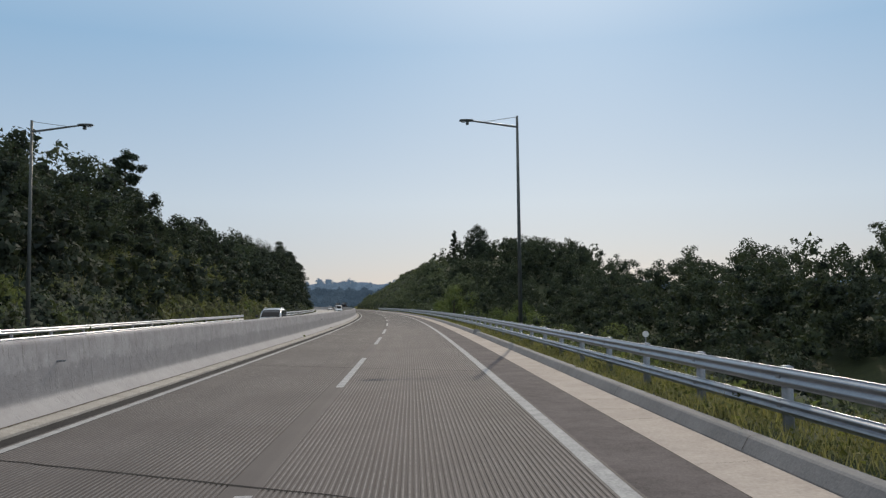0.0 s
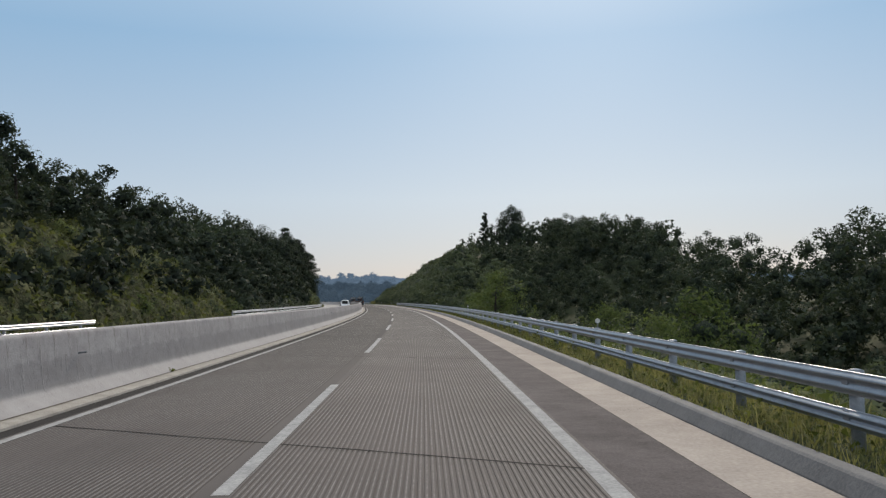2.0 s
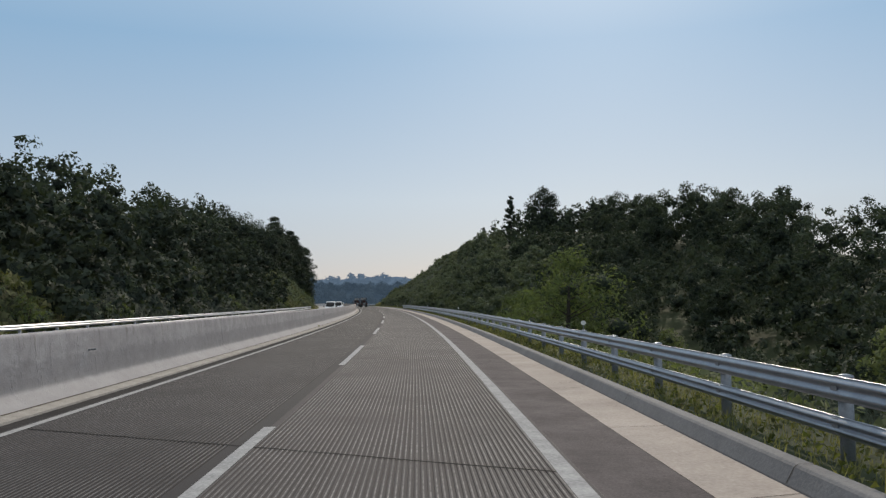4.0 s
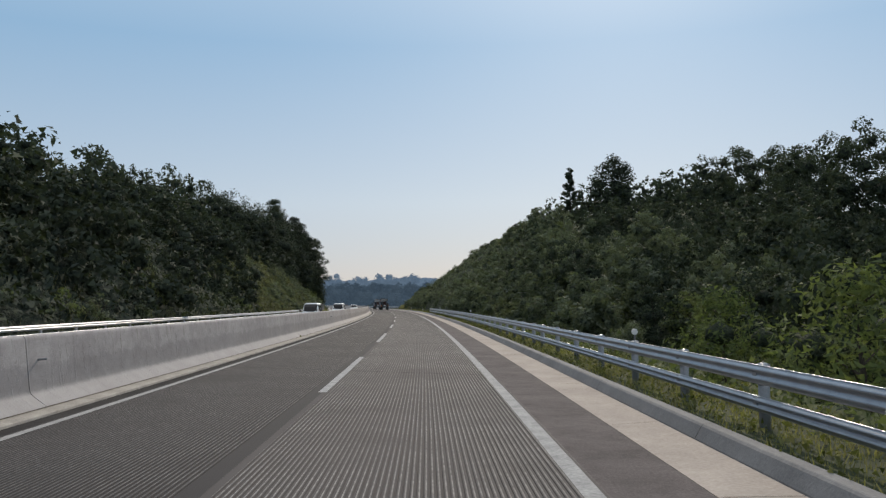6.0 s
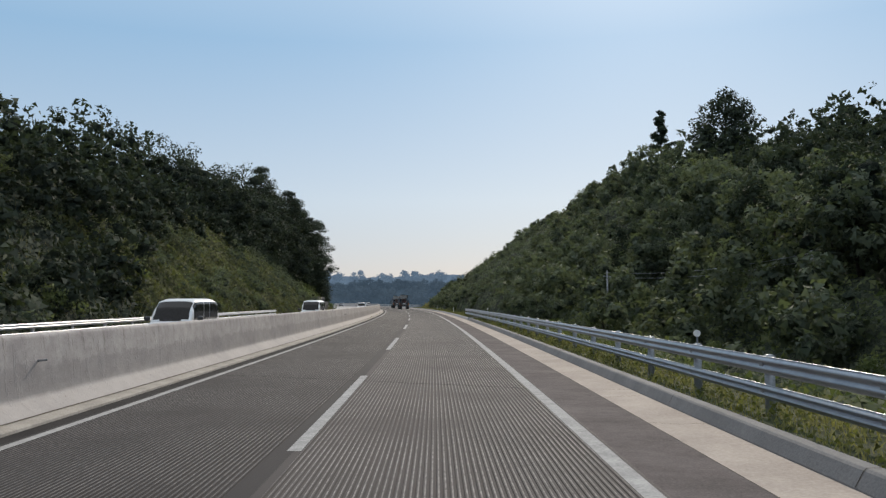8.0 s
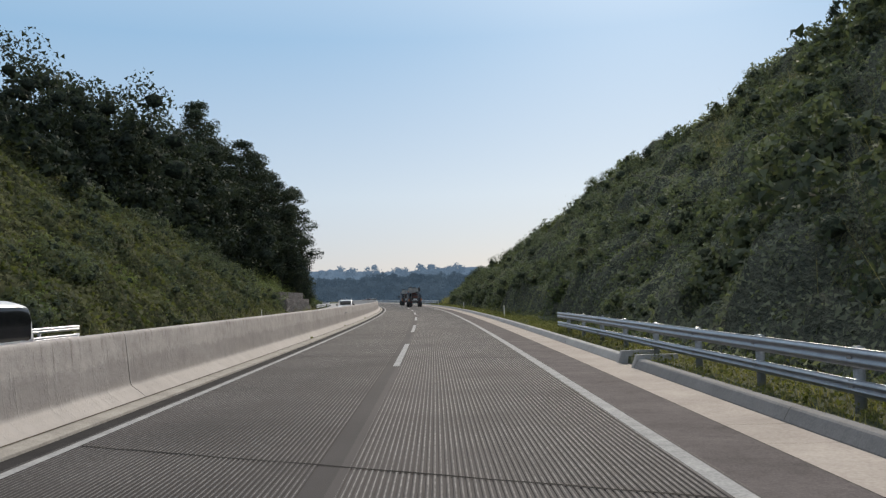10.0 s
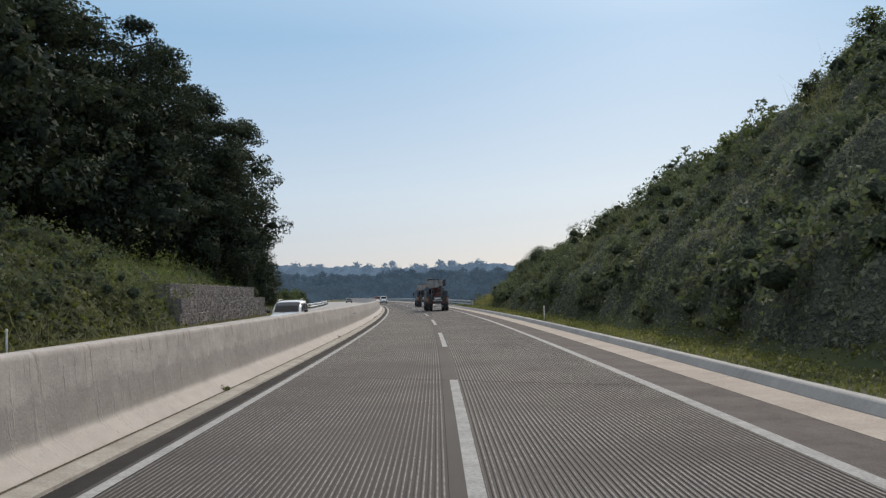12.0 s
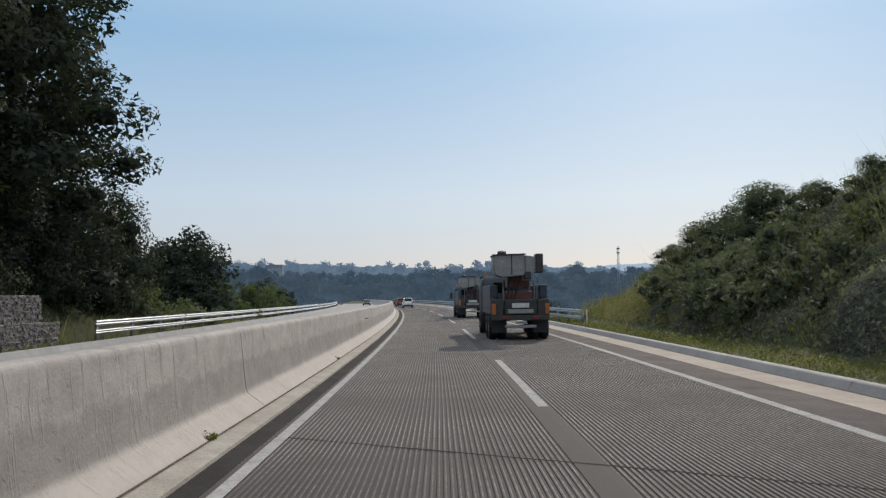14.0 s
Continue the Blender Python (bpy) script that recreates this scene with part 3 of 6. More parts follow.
def lump_cores(rng, centers, squash, share=0.55):
    """The knobbly shaded hearts of the lumps, inside the leaves: vertices, faces and normals."""
    c = np.array([x[:3] for x in centers])
    r = np.array([x[3] for x in centers])
    k, q = len(c), len(BALL_V)
    knob = 1 + rng.normal(size=(k, q, 1)) * 0.13
    v = c[:, None] + BALL_V[None] * knob * r[:, None, None] * share * np.array([1, 1, squash])
    f = (BALL_F[None] + (np.arange(k) * q)[:, None, None]).reshape(-1, 3)
    n = np.repeat(BALL_V[None], k, 0) + rng.normal(size=(k, q, 3)) * 0.15
    n /= np.linalg.norm(n, axis=2)[:, :, None]
    return v.reshape(-1, 3), f, n.reshape(-1, 3)


def np_mesh(name, groups, mats):
    """One mesh out of groups of vertices, faces and normals, one material for each group."""
    me = bpy.data.meshes.new(name)
    v = np.concatenate([g[0] for g in groups])
    base, loops, sizes, ids = 0, [], [], []
    for i, (gv, gf, _) in enumerate(groups):
        loops.append((gf + base).ravel())
        sizes.append(np.full(len(gf), gf.shape[1]))
        ids.append(np.full(len(gf), i))
        base += len(gv)
    loops, sizes, ids = np.concatenate(loops), np.concatenate(sizes), np.concatenate(ids)
    me.vertices.add(len(v))
    me.vertices.foreach_set("co", v.astype(np.float32).ravel())
    me.loops.add(len(loops))
    me.loops.foreach_set("vertex_index", loops.astype(np.int32))
    me.polygons.add(len(sizes))
    me.polygons.foreach_set("loop_start", (np.cumsum(sizes) - sizes).astype(np.int32))
    for m in mats:
        me.materials.append(m)
    me.polygons.foreach_set("material_index", ids.astype(np.int32))
    me.update(calc_edges=True)
    if groups[0][2] is not None:
        me.normals_split_custom_set_from_vertices(np.concatenate([g[2] for g in groups]).astype(np.float32).tolist())
    return me


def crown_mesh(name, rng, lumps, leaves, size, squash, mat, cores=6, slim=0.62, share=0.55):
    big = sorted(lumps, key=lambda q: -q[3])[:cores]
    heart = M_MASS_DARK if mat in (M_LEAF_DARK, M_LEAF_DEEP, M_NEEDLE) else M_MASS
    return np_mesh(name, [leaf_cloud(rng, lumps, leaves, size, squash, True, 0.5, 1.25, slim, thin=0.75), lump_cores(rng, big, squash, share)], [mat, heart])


def crown_shape(f, peak):
    """Half width of a crown at the share f of its height."""
    return max(0.0, 1 - abs((f - 0.38) / 0.64) ** peak)


def broad_tree(seed, height, spread, mat, leaves, size, label, lean=0.0, low=0.12, peak=2.0, n=30, flat=0.8, lump=1.2, cores=7, slim=0.62, share=0.55):
    """A broad-leaved tree: tapered trunk with limbs, and a crown of many leaves in uneven lumps."""
    rng = np.random.default_rng(seed)
    root = new("tree")
    tagged(root, label, "tree", "trees on the slopes")
    bm = bmesh.new()
    tube(bm, (0, 0, -0.8), (lean * 0.3, 0, height * 0.45), height * 0.022 + 0.05, height * 0.014 + 0.03, 7)
    tube(bm, (lean * 0.3, 0, height * 0.45), (lean * 0.7, 0, height * 0.82), height * 0.014 + 0.03, 0.03, 6)
    lumps = []
    for i in range(n):
        a = i * 2.4 + rng.uniform(-0.6, 0.6)
        f = min(0.97, max(0.05, low + (0.97 - low) * (i / (n - 1)) + rng.uniform(-0.06, 0.06)))
        h = height * f
        rr = spread * max(0.08, crown_shape(f, peak)) * rng.uniform(0.35, 1.0)
        e = (lean * f + math.cos(a) * rr * 0.9, math.sin(a) * rr * 0.9, h)
        s = (lean * 0.5 * f, 0, max(0.2, h - rr * 0.45))
        if i % 2 == 0:
            tube(bm, s, e, 0.03 + height * 0.003, 0.015, 4)
        lumps.append((*e, lump * spread * rng.uniform(0.15, 0.38) * (0.6 + 0.5 * crown_shape(f, peak))))
    lumps.append((lean, 0, height * 0.95, spread * 0.22))
    part("trunk", bm, M_BARK, root)
    cr = new("crown", crown_mesh("crown", rng, lumps, leaves, size, flat, mat, cores, slim, share))
    cr.parent = root
    return root


def pine_tree(seed, height, leaves, size, taper=0.8):
    rng = np.random.default_rng(seed)
    root = new("tree")
    tagged(root, "tall dark pine with flat open tiers of needles", "tree", "trees on the slopes")
    bm = bmesh.new()
    tube(bm, (0, 0, -0.8), (0.1, 0, height), height * 0.02 + 0.04, 0.04, 7)
    lumps = []
    for i in range(26):
        f = i / 25
        h = height * (0.34 + 0.62 * f + rng.uniform(-0.03, 0.03))
        a = i * 2.4 + rng.uniform(-0.7, 0.7)
        rr = height * 0.24 * (1.05 - taper * f) * rng.uniform(0.4, 1.15)
        e = (math.cos(a) * rr, math.sin(a) * rr, h + rr * rng.uniform(0.0, 0.3))
        tube(bm, (0, 0, h - 0.2), e, 0.06, 0.02, 5)
        for k in (0.4, 0.8, 1.05):
            lumps.append((e[0] * k, e[1] * k, h + (e[2] - h) * k + rng.uniform(-0.2, 0.2), height * rng.uniform(0.03, 0.055)))
    lumps.append((0.1, 0, height, height * 0.04))
    part("trunk", bm, M_BARK, root)
    cr = new("crown", np_mesh("crown", [leaf_cloud(rng, lumps, leaves, size, 0.7, True, 0.2, 1.2, 0.4)], [M_NEEDLE]))
    cr.parent = root
    return root


def shrub(seed, height, spread, mat, leaves, size, label):
    rng = np.random.default_rng(seed)
    root = new("shrub")
    tagged(root, label, "shrub", "shrubs on the slopes")
    bm = bmesh.new()
    tube(bm, (0, 0, -0.4), (0.05, 0, height * 0.5), 0.05, 0.03, 5)
    lumps = []
    for i in range(12):
        a = i * 2.4 + rng.uniform(-0.4, 0.4)
        f = (i + 0.5) / 12
        rr = spread * rng.uniform(0.25, 1.0) * (1 - 0.75 * f)
        h = height * (0.1 + 0.82 * f + rng.uniform(-0.08, 0.08))
        e = (math.cos(a) * rr, math.sin(a) * rr, h)
        tube(bm, (0, 0, 0.1), e, 0.03, 0.01, 4)
        lumps.append((*e, spread * rng.uniform(0.18, 0.4) * (1.1 - 0.5 * f)))
    part("stem", bm, M_BARK, root)
    cr = new("foliage", crown_mesh("foliage", rng, lumps, leaves, size, 0.85, mat, 4))
    cr.parent = root
    return root


BROAD_LABELS = ("broad-leaved tree with a full green crown", "dark broad-leaved tree in dense summer leaf", "dark broad-leaved tree with an uneven crown", "broad-leaved tree catching light at its edge", "slender dark tree with a pointed crown")
BROAD = [broad_tree(11 + i, 10, (3.5, 3.9, 3.3, 4.2, 2.7)[i], (M_LEAF, M_LEAF_DARK, M_LEAF_DARK, M_LEAF_MID, M_LEAF_DARK)[i], 3500, 0.18,
                    BROAD_LABELS[i], lean=(i - 2) * 0.35, peak=(2.2, 2.6, 1.8, 2.4, 1.3)[i], cores=13, share=0.5) for i in range(5)]
TALL = [broad_tree(71 + i, 17, 4.4, M_LEAF_DEEP, 21000, 0.14, "tall dark tree with drooping open branches", lean=(i - 0.5), low=0.06, n=74, flat=0.62, lump=0.8, cores=18, slim=0.5, share=0.42) for i in range(2)]
FINE = [broad_tree(91 + i, 9, 3.9, (M_LOCUST, M_LEAF_MID)[i], 7200, (0.17, 0.14)[i], ("leafy locust tree with feathery green leaves", "roadside tree in dense blue-green leaf")[i], lean=0.4 - i, low=0.05, n=32,
                   cores=8, slim=(0.36, 0.6)[i], share=0.5) for i in range(2)]
FINE_DARK = broad_tree(93, 9, 3.9, M_LEAF_DARK, 8000, 0.13, "dark tree in dense leaf beside the stone wall", low=0.05, n=38, cores=16, share=0.48)
LONE = broad_tree(97, 9, 3.6, M_LEAF_DEEP, 9000, 0.19, "lone dark tree with a dense uneven crown", low=0.03, n=40, peak=2.6, cores=10, share=0.45)
PINES = [pine_tree(31 + i, 12, 6500, 0.23, (0.45, 0.85)[i]) for i in range(2)]
SHRUBS = [shrub(51 + i, (1.9, 1.7, 2.3, 1.5)[i], (1.5, 1.7, 1.3, 1.9)[i], (M_VINE, M_LEAF, M_LEAF_MID, M_WEED)[i], 800, 0.105,
                ("low shrub overgrown with bright vine leaves", "dense green shrub on the slope", "leafy green bush on the slope", "spreading pale green bush on the slope")[i]) for i in range(4)]
USED = set()


FAR = {"tree": [], "shrub": [], "deep": [], "near": [], "near_left": [], "dark": []}
COUNT = {"tree": 0, "shrub": 0}


def plant(proto, u, lat, scale=1.0, wide=1.0, rng=random, joined=False):
    """Stands a plant on the ground; the ones deep in the woods are kept for one joined piece."""
    p = at(u, lat)
    spin = Euler((rng.uniform(-0.05, 0.05), rng.uniform(-0.05, 0.05), rng.uniform(0, 6.28)))
    m = Matrix.LocRotScale((p.x, p.y, ground_z(u, lat)), spin, None)
    kind = proto.name.split(".")[0]
    if joined or COUNT[kind] >= (250 if kind == "tree" else 285):
        group = joined if joined in ("deep", "near", "dark") else kind
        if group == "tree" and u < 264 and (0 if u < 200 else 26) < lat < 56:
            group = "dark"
        # left of the road the deep dark leaves carry that side's shade
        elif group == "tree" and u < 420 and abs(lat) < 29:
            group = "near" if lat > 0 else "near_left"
        FAR[group].append((m, scale * wide, scale))
        return None
    COUNT[kind] += 1
    if proto not in USED:
        USED.add(proto)
        proto.matrix_basis = m
        ob = proto
    else:
        ob = copy_thing(proto, m)
    ob.scale = (scale * wide, scale * wide, scale)
    return ob


def join_far(name, kind, leaves, size, height, spread, mat, mass, label):
    """All the plants behind the front rows, as one mesh of leaves."""
    rng = np.random.default_rng(9)
    lumps_all = []
    for m, w, h in FAR[kind]:
        peak = rng.uniform(1.2, 2.8)
        for i in range(10):
            a, f = i * 2.4 + rng.uniform(0, 1), 0.12 + 0.84 * (i + rng.uniform(0.1, 0.9)) / 10
            rr = spread * max(0.05, crown_shape(f, peak)) * rng.uniform(0.4, 1.0) * 0.8
            p = m @ Vector((math.cos(a) * rr * w, math.sin(a) * rr * w, height * f * h))
            lumps_all.append((*p, (w + h) / 2 * spread * rng.uniform(0.24, 0.46) * (1.1 - 0.55 * f)))
    if lumps_all:
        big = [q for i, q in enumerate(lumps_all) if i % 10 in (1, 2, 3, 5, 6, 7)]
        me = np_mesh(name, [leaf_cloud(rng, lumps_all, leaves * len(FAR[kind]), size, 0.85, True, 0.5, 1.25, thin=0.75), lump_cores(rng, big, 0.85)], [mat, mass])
        tagged(new(name, me), label, "woods", kind="stuff")


rt = random.Random(5)
# tall dark group at the end of the left cutting
for u, lat, s in ((365, -28.5, 1.2), (369, -29.5, 1.3), (372, -27, 1.1), (377, -26, 1.2), (382, -25.5, 1.2), (387, -24, 1.2), (391, -21, 1.1), (396, -22, 0.9), (391, -28, 1.2),
                  (397, -30, 1.0), (398, -20.4, 1.2), (403, -21.8, 1.2), (394, -24, 1.25)):
    plant(TALL[int(u) % 2], u, lat, s, 1.15, rng=rt)
for u, lat, s in ((366, -25, 1.0), (375, -29, 1.25), (383, -30, 1.3), (368, -34, 1.2), (378, -38, 1.25), (387, -38, 1.2), (360, -31, 1.0), (352, -36, 0.95), (358, -42, 1.05), (370, -46, 1.1), (384, -47, 1.1)):
    plant(BROAD[1 + int(u) % 2], u, lat, s * 1.55, 0.9, rng=rt, joined="deep")
for u, lat, s in ((401, -18.9, 0.95), (406, -18.6, 0.9), (410, -19.8, 0.8), (403, -24, 1.2), (412, -25, 0.9), (396, -18.6, 0.7), (398, -18.2, 0.55), (392, -18.4, 0.5), (404, -17.8, 0.45)):
    plant(FINE_DARK if lat > -19.5 else BROAD[1], u, lat, s * 0.78, 0.95, rng=rt)
for u, lat, s in ((461, -21.5, 0.5), (466, -20.5, 0.45), (472, -20.0, 0.4)):
    plant(FINE[0], u, lat, s, 1.3, rng=rt)
# clump on the crest at the end of the right cut
for u, lat, s in ((393, 15.4, 0.36), (395, 14.2, 0.4), (397, 14.6, 0.38), (399.5, 13.4, 0.42), (401.5, 14.5, 0.46), (403.5, 13.0, 0.4), (405, 14.2, 0.46), (406.5, 12.8, 0.36), (408, 13.6, 0.4), (410, 12.6, 0.3), (411.5, 13.4, 0.34), (413, 12.2, 0.24)):
    plant(FINE[1], u, lat, s * (0.67 if u > 398.5 else 0.56), 1.5, rng=rt)
plant(PINES[0], 111.9, -34.4, 1.2, 1.0, rng=rt)
for u, lat, size in ((88, -33, 1.1), (94, -36, 1.2), (99, -33.5, 1.1), (104, -37, 1.2), (81, -35, 1.1)):
    plant(BROAD[1], u, lat, size, 1.0, rng=rt, joined=True)
plant(PINES[1], 316.9, 38.7, 1.05, 0.9, rng=rt)
plant(LONE, 311.5, 46.5, 1.35, 0.95, rng=rt)
for _ in range(16):
    u = rt.uniform(306, 338)
    plant(BROAD[1], u, rt.uniform(33, 44), rt.uniform(0.6, 0.85), 1.1, rng=rt, joined=True)
for u, lat, s in ((450.7, -26.6, 1.25), (453.5, -29.0, 1.1), (447.5, -28.0, 1.0), (456.5, -26.2, 0.75)):
    plant(LONE, u, lat, s, 1.05, rng=rt)
for u, lat, s in ((455, -24, 0.6), (462, -22, 0.5), (468, -20.5, 0.45), (446, -26, 0.7), (476, -20, 0.4), (484, -19.5, 0.35), (440, -30, 0.8), (432, -33, 0.8)):
    plant(BROAD[(int(u)) % 5], u, lat, s, 1.3, rng=rt)
# right woods in the hollow and on the hill
u = -20.0
while u < 350:
    cut = lerp_table(RIGHT_CUT, u)
    foot = lerp_table(RIGHT_FOOT, u)
    for row in range(5):
        lat = foot + (max(0, cut) * 1.2 if u > 255 else 0) + row * rt.uniform(5.0, 7.0) + rt.uniform(-1.2, 1.2) - 1.0
        if u > 300 and row > 3:
            continue
        s = rt.uniform(0.6, 0.9) * (0.6 if row == 0 else 1.0) * (0.62 if u > 222 else 0.85 if row < 2 else 1) * (0.8 if u < 60 else 0.86 if u < 115 else 0.76 if u < 222 else 0.84) * (0.7 if u > 186 and row > 2 else 1)
        plant(FINE_DARK if u < 52 and row < 2 else rt.choice(FINE) if row == 0 and u < 272 else rt.choice(BROAD), u + rt.uniform(-2.5, 2.5), lat, s * rt.choice((0.85, 1.0, 1.0, 1.2)), rt.uniform(0.9, 1.25), rng=rt, joined=row > 1 or (u > 262 and row > 0))
    u += 5.2 if u < 195 else 4.2
# feathery locust trees in front of the dark woods
for u, lat, s in ((77, 12.4, 0.64), (82, 12.8, 0.58), (89, 12.2, 0.54), (149, 12.8, 1.0), (155, 13.0, 0.82), (163, 12.6, 0.7), (172, 12.4, 0.6)):
    plant(FINE[0], u, lat, s, 1.1, rng=rt)
# left woods
u = -30.0
while u < 362:
    cut = lerp_table(LEFT_CUT, u)
    for row in range(5):
        lat = -(18.4 + max(0, cut) * 1.05 + row * rt.uniform(4.2, 6.2) + rt.uniform(-1, 1))
        open_slope = 264 < u < 362
        if open_slope and row == 0:
            continue
        s = rt.uniform(0.62, 1.0) * (0.7 if row == 0 else 1.0) * (1.0 if u < 120 or u > 235 else 0.95 if u < 160 else 1.05)
        plant(BROAD[rt.choice((1, 1, 2, 2, 4))], u + rt.uniform(-2.4, 2.4), lat, s, rt.uniform(0.95, 1.3), rng=rt, joined=row > 1)
    u += 5.4
u = -25.0
while u < 254:
    plant(rt.choice(BROAD[1:4] if 62 < u < 120 else BROAD[1:3]), u + rt.uniform(-2, 2), -rt.uniform(17.4, 20.5), rt.uniform(0.28, 0.55), 1.35, rng=rt, joined=False)
    if 190 < u < 254:
        plant(rt.choice(BROAD[1:4]), u + rt.uniform(-2, 2), -rt.uniform(19.5, 26), rt.uniform(0.35, 0.6), 1.35, rng=rt, joined=True)
    u += 4.6
# the closed back of the right-hand woods
for k in range(120):
    u, lat = -22 + k * 2.15 + rt.uniform(-2, 2), rt.uniform(30, 46)
    plant(BROAD[1], u, lat, rt.uniform(0.66, 0.86) * (0.52 if u > 190 else 1.0), rt.uniform(1.1, 1.4), rng=rt, joined=True)
# dense trees over the hill where the right cut begins
for _ in range(170):
    u = rt.uniform(204, 302)
    lat = lerp_table(RIGHT_FOOT, u) + rt.uniform(-2.0 if u < 262 else 1.0, 16)
    if u > 282 and lat < 14 + (u - 282) * 0.6:
        continue
    plant(rt.choice(BROAD), u, lat, rt.uniform(0.38, 0.58) * (0.8 if u > 262 else 1.0), 1.25, rng=rt, joined="near")
for _ in range(110):
    plant(BROAD[1], rt.uniform(196, 266), rt.uniform(19, 38), rt.uniform(0.36, 0.52), 1.3, rng=rt, joined="dark")
rf = random.Random(17)
for _ in range(60):
    plant(BROAD[1], rf.uniform(204, 254), rf.uniform(22, 42), rf.uniform(0.3, 0.42), 1.6, rng=rf, joined="dark")
# the solid mass of tall woods behind the left cutting
for _ in range(75):
    u, lat = rt.uniform(322, 398), -rt.uniform(23, 44)
    if lat > -27 and u < 368:
        continue
    plant(BROAD[1], u, lat, rt.uniform(1.16, 1.5), rt.uniform(0.95, 1.2), rng=rt, joined="deep")
for _ in range(26):
    plant(BROAD[1], rt.uniform(334, 374), -rt.uniform(26.5, 36), rt.uniform(1.35, 1.65), rt.uniform(0.9, 1.1), rng=rt, joined="deep")
# woods behind, which close the view
for u, lat in [(rt.uniform(-20, 380), rt.uniform(46, 62)) for _ in range(36)] + [(rt.uniform(-20, 400), -rt.uniform(46, 64)) for _ in range(26)]:
    plant(BROAD[0], u, lat, rt.uniform(0.7, 1.0) * (0.55 if lat > 0 and u > 255 else 1), 1.3, rng=rt, joined=True)
# the tops of both hills
for _ in range(70):
    plant(BROAD[1], rt.uniform(272, 335), rt.uniform(42, 62), rt.uniform(0.6, 0.8), rt.uniform(0.9, 1.2), rng=rt, joined=True)
for _ in range(44):
    plant(BROAD[1], rt.uniform(172, 262), rt.uniform(42, 56), rt.uniform(0.82, 1.0), rt.uniform(1.0, 1.3), rng=rt, joined=True)
for _ in range(60):
    plant(BROAD[1], rt.uniform(60, 335), -rt.uniform(42, 60), rt.uniform(1.15, 1.5), rt.uniform(0.9, 1.15), rng=rt, joined=True)
# bright locust trees at the edge of the hollow
for u, lat, size in ((176, 23.0, 1.0), (181, 20.5, 0.85), (186, 22.0, 0.95), (191, 24.5, 0.8), (104, 20.0, 0.85), (110, 17.8, 0.7), (117, 19.5, 0.8), (92, 18.0, 0.62), (126, 18.5, 0.6)):
    plant(FINE[0], u, lat, size, 1.15, rng=rt)
for _ in range(46):
    u = rt.uniform(248, 318)
    plant(rt.choice(BROAD[1:3]), u, -(17.2 + lerp_table(LEFT_CUT, u) * rt.uniform(0.62, 1.1)), rt.uniform(0.3, 0.5), 1.3, rng=rt, joined=True)
for _ in range(250):
    u = rt.uniform(266, 404)
    foot, cut = lerp_table(RIGHT_FOOT, u), lerp_table(RIGHT_CUT, u)
    plant(SHRUBS[2], u, max(8.6, foot + 0.6) + rt.random() * max(2, cut * 1.2), rt.uniform(0.7, 1.35) * (0.7 if u > 380 else 1), 1.2, rng=rt, joined=True)
for _ in range(130):
    u = rt.uniform(250, 357)
    plant(SHRUBS[2], u, -(17 + rt.random() * max(2, lerp_table(LEFT_CUT, u))), rt.uniform(0.6, 1.2), 1.2, rng=rt, joined=True)
# crest shrubs on the right cut
u = 285.0
while u < 397:
    cut = lerp_table(RIGHT_CUT, u)
    foot = lerp_table(RIGHT_FOOT, u)
    k = 1 / (0.85 - 0.25 * sstep(335, 420, u))
    for _ in range(3):
        plant(rt.choice(SHRUBS[1:]), u + rt.uniform(-2, 2), foot + cut * k + rt.uniform(-1.2, 4.5), rt.uniform(0.75, 1.45) * (0.75 if u > 375 else 1.0), rng=rt)
    u += 3.6
# dark bushes along the foot of the right cut
for _ in range(80):
    u = rt.uniform(286, 392)
    plant(SHRUBS[rt.choice((1, 2))], u, lerp_table(RIGHT_FOOT, u) + rt.uniform(0.2, 4.5), rt.uniform(0.45, 0.95), rng=rt, joined=rt.random() < 0.5)
# shrubs over the slopes
for side in (-1, 1):
    for _ in range(250):
        u = rt.uniform(-10, 430) if side < 0 else rt.choice((rt.uniform(-10, 290), rt.uniform(280, 402)))
        if side < 0:
            cut = lerp_table(LEFT_CUT, u)
            lat = -(16.6 + rt.random() ** 1.2 * max(2.5, cut * 1.05))
            if 340 < u < 392:
                lat = -20 - rt.random() * 3
        else:
            cut = lerp_table(RIGHT_CUT, u)
            foot = lerp_table(RIGHT_FOOT, u)
            lat = max(8.4, foot) + rt.random() ** 1.1 * max(3, cut * 1.15)
            if u > 290 and rt.random() < 0.6:
                lat = max(8.6, foot) + rt.random() * 1.6
        bare = side > 0 and u > 290
        plant(rt.choice((SHRUBS[0], SHRUBS[3], SHRUBS[1], SHRUBS[2]) if bare else SHRUBS), u, lat, rt.uniform(0.35, 0.8) if bare else rt.uniform(0.4, 0.95), rng=rt)
for _ in range(160):
    u, lat = rt.uniform(470, 720), rt.choice((-1, 1)) * rt.uniform(26, 150)
    if lat > 0:
        u, lat = u + 80, lat + 30
    plant(BROAD[0], u, lat - 8, rt.uniform(0.9, 1.5), 1.2, rng=rt, joined=True)
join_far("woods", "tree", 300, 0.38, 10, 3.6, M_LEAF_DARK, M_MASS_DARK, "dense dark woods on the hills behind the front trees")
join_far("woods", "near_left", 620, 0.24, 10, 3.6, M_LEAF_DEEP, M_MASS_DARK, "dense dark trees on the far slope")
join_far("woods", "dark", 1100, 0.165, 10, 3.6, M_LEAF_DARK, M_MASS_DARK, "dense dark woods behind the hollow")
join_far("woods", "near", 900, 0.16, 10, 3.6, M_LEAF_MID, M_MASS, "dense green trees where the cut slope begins")
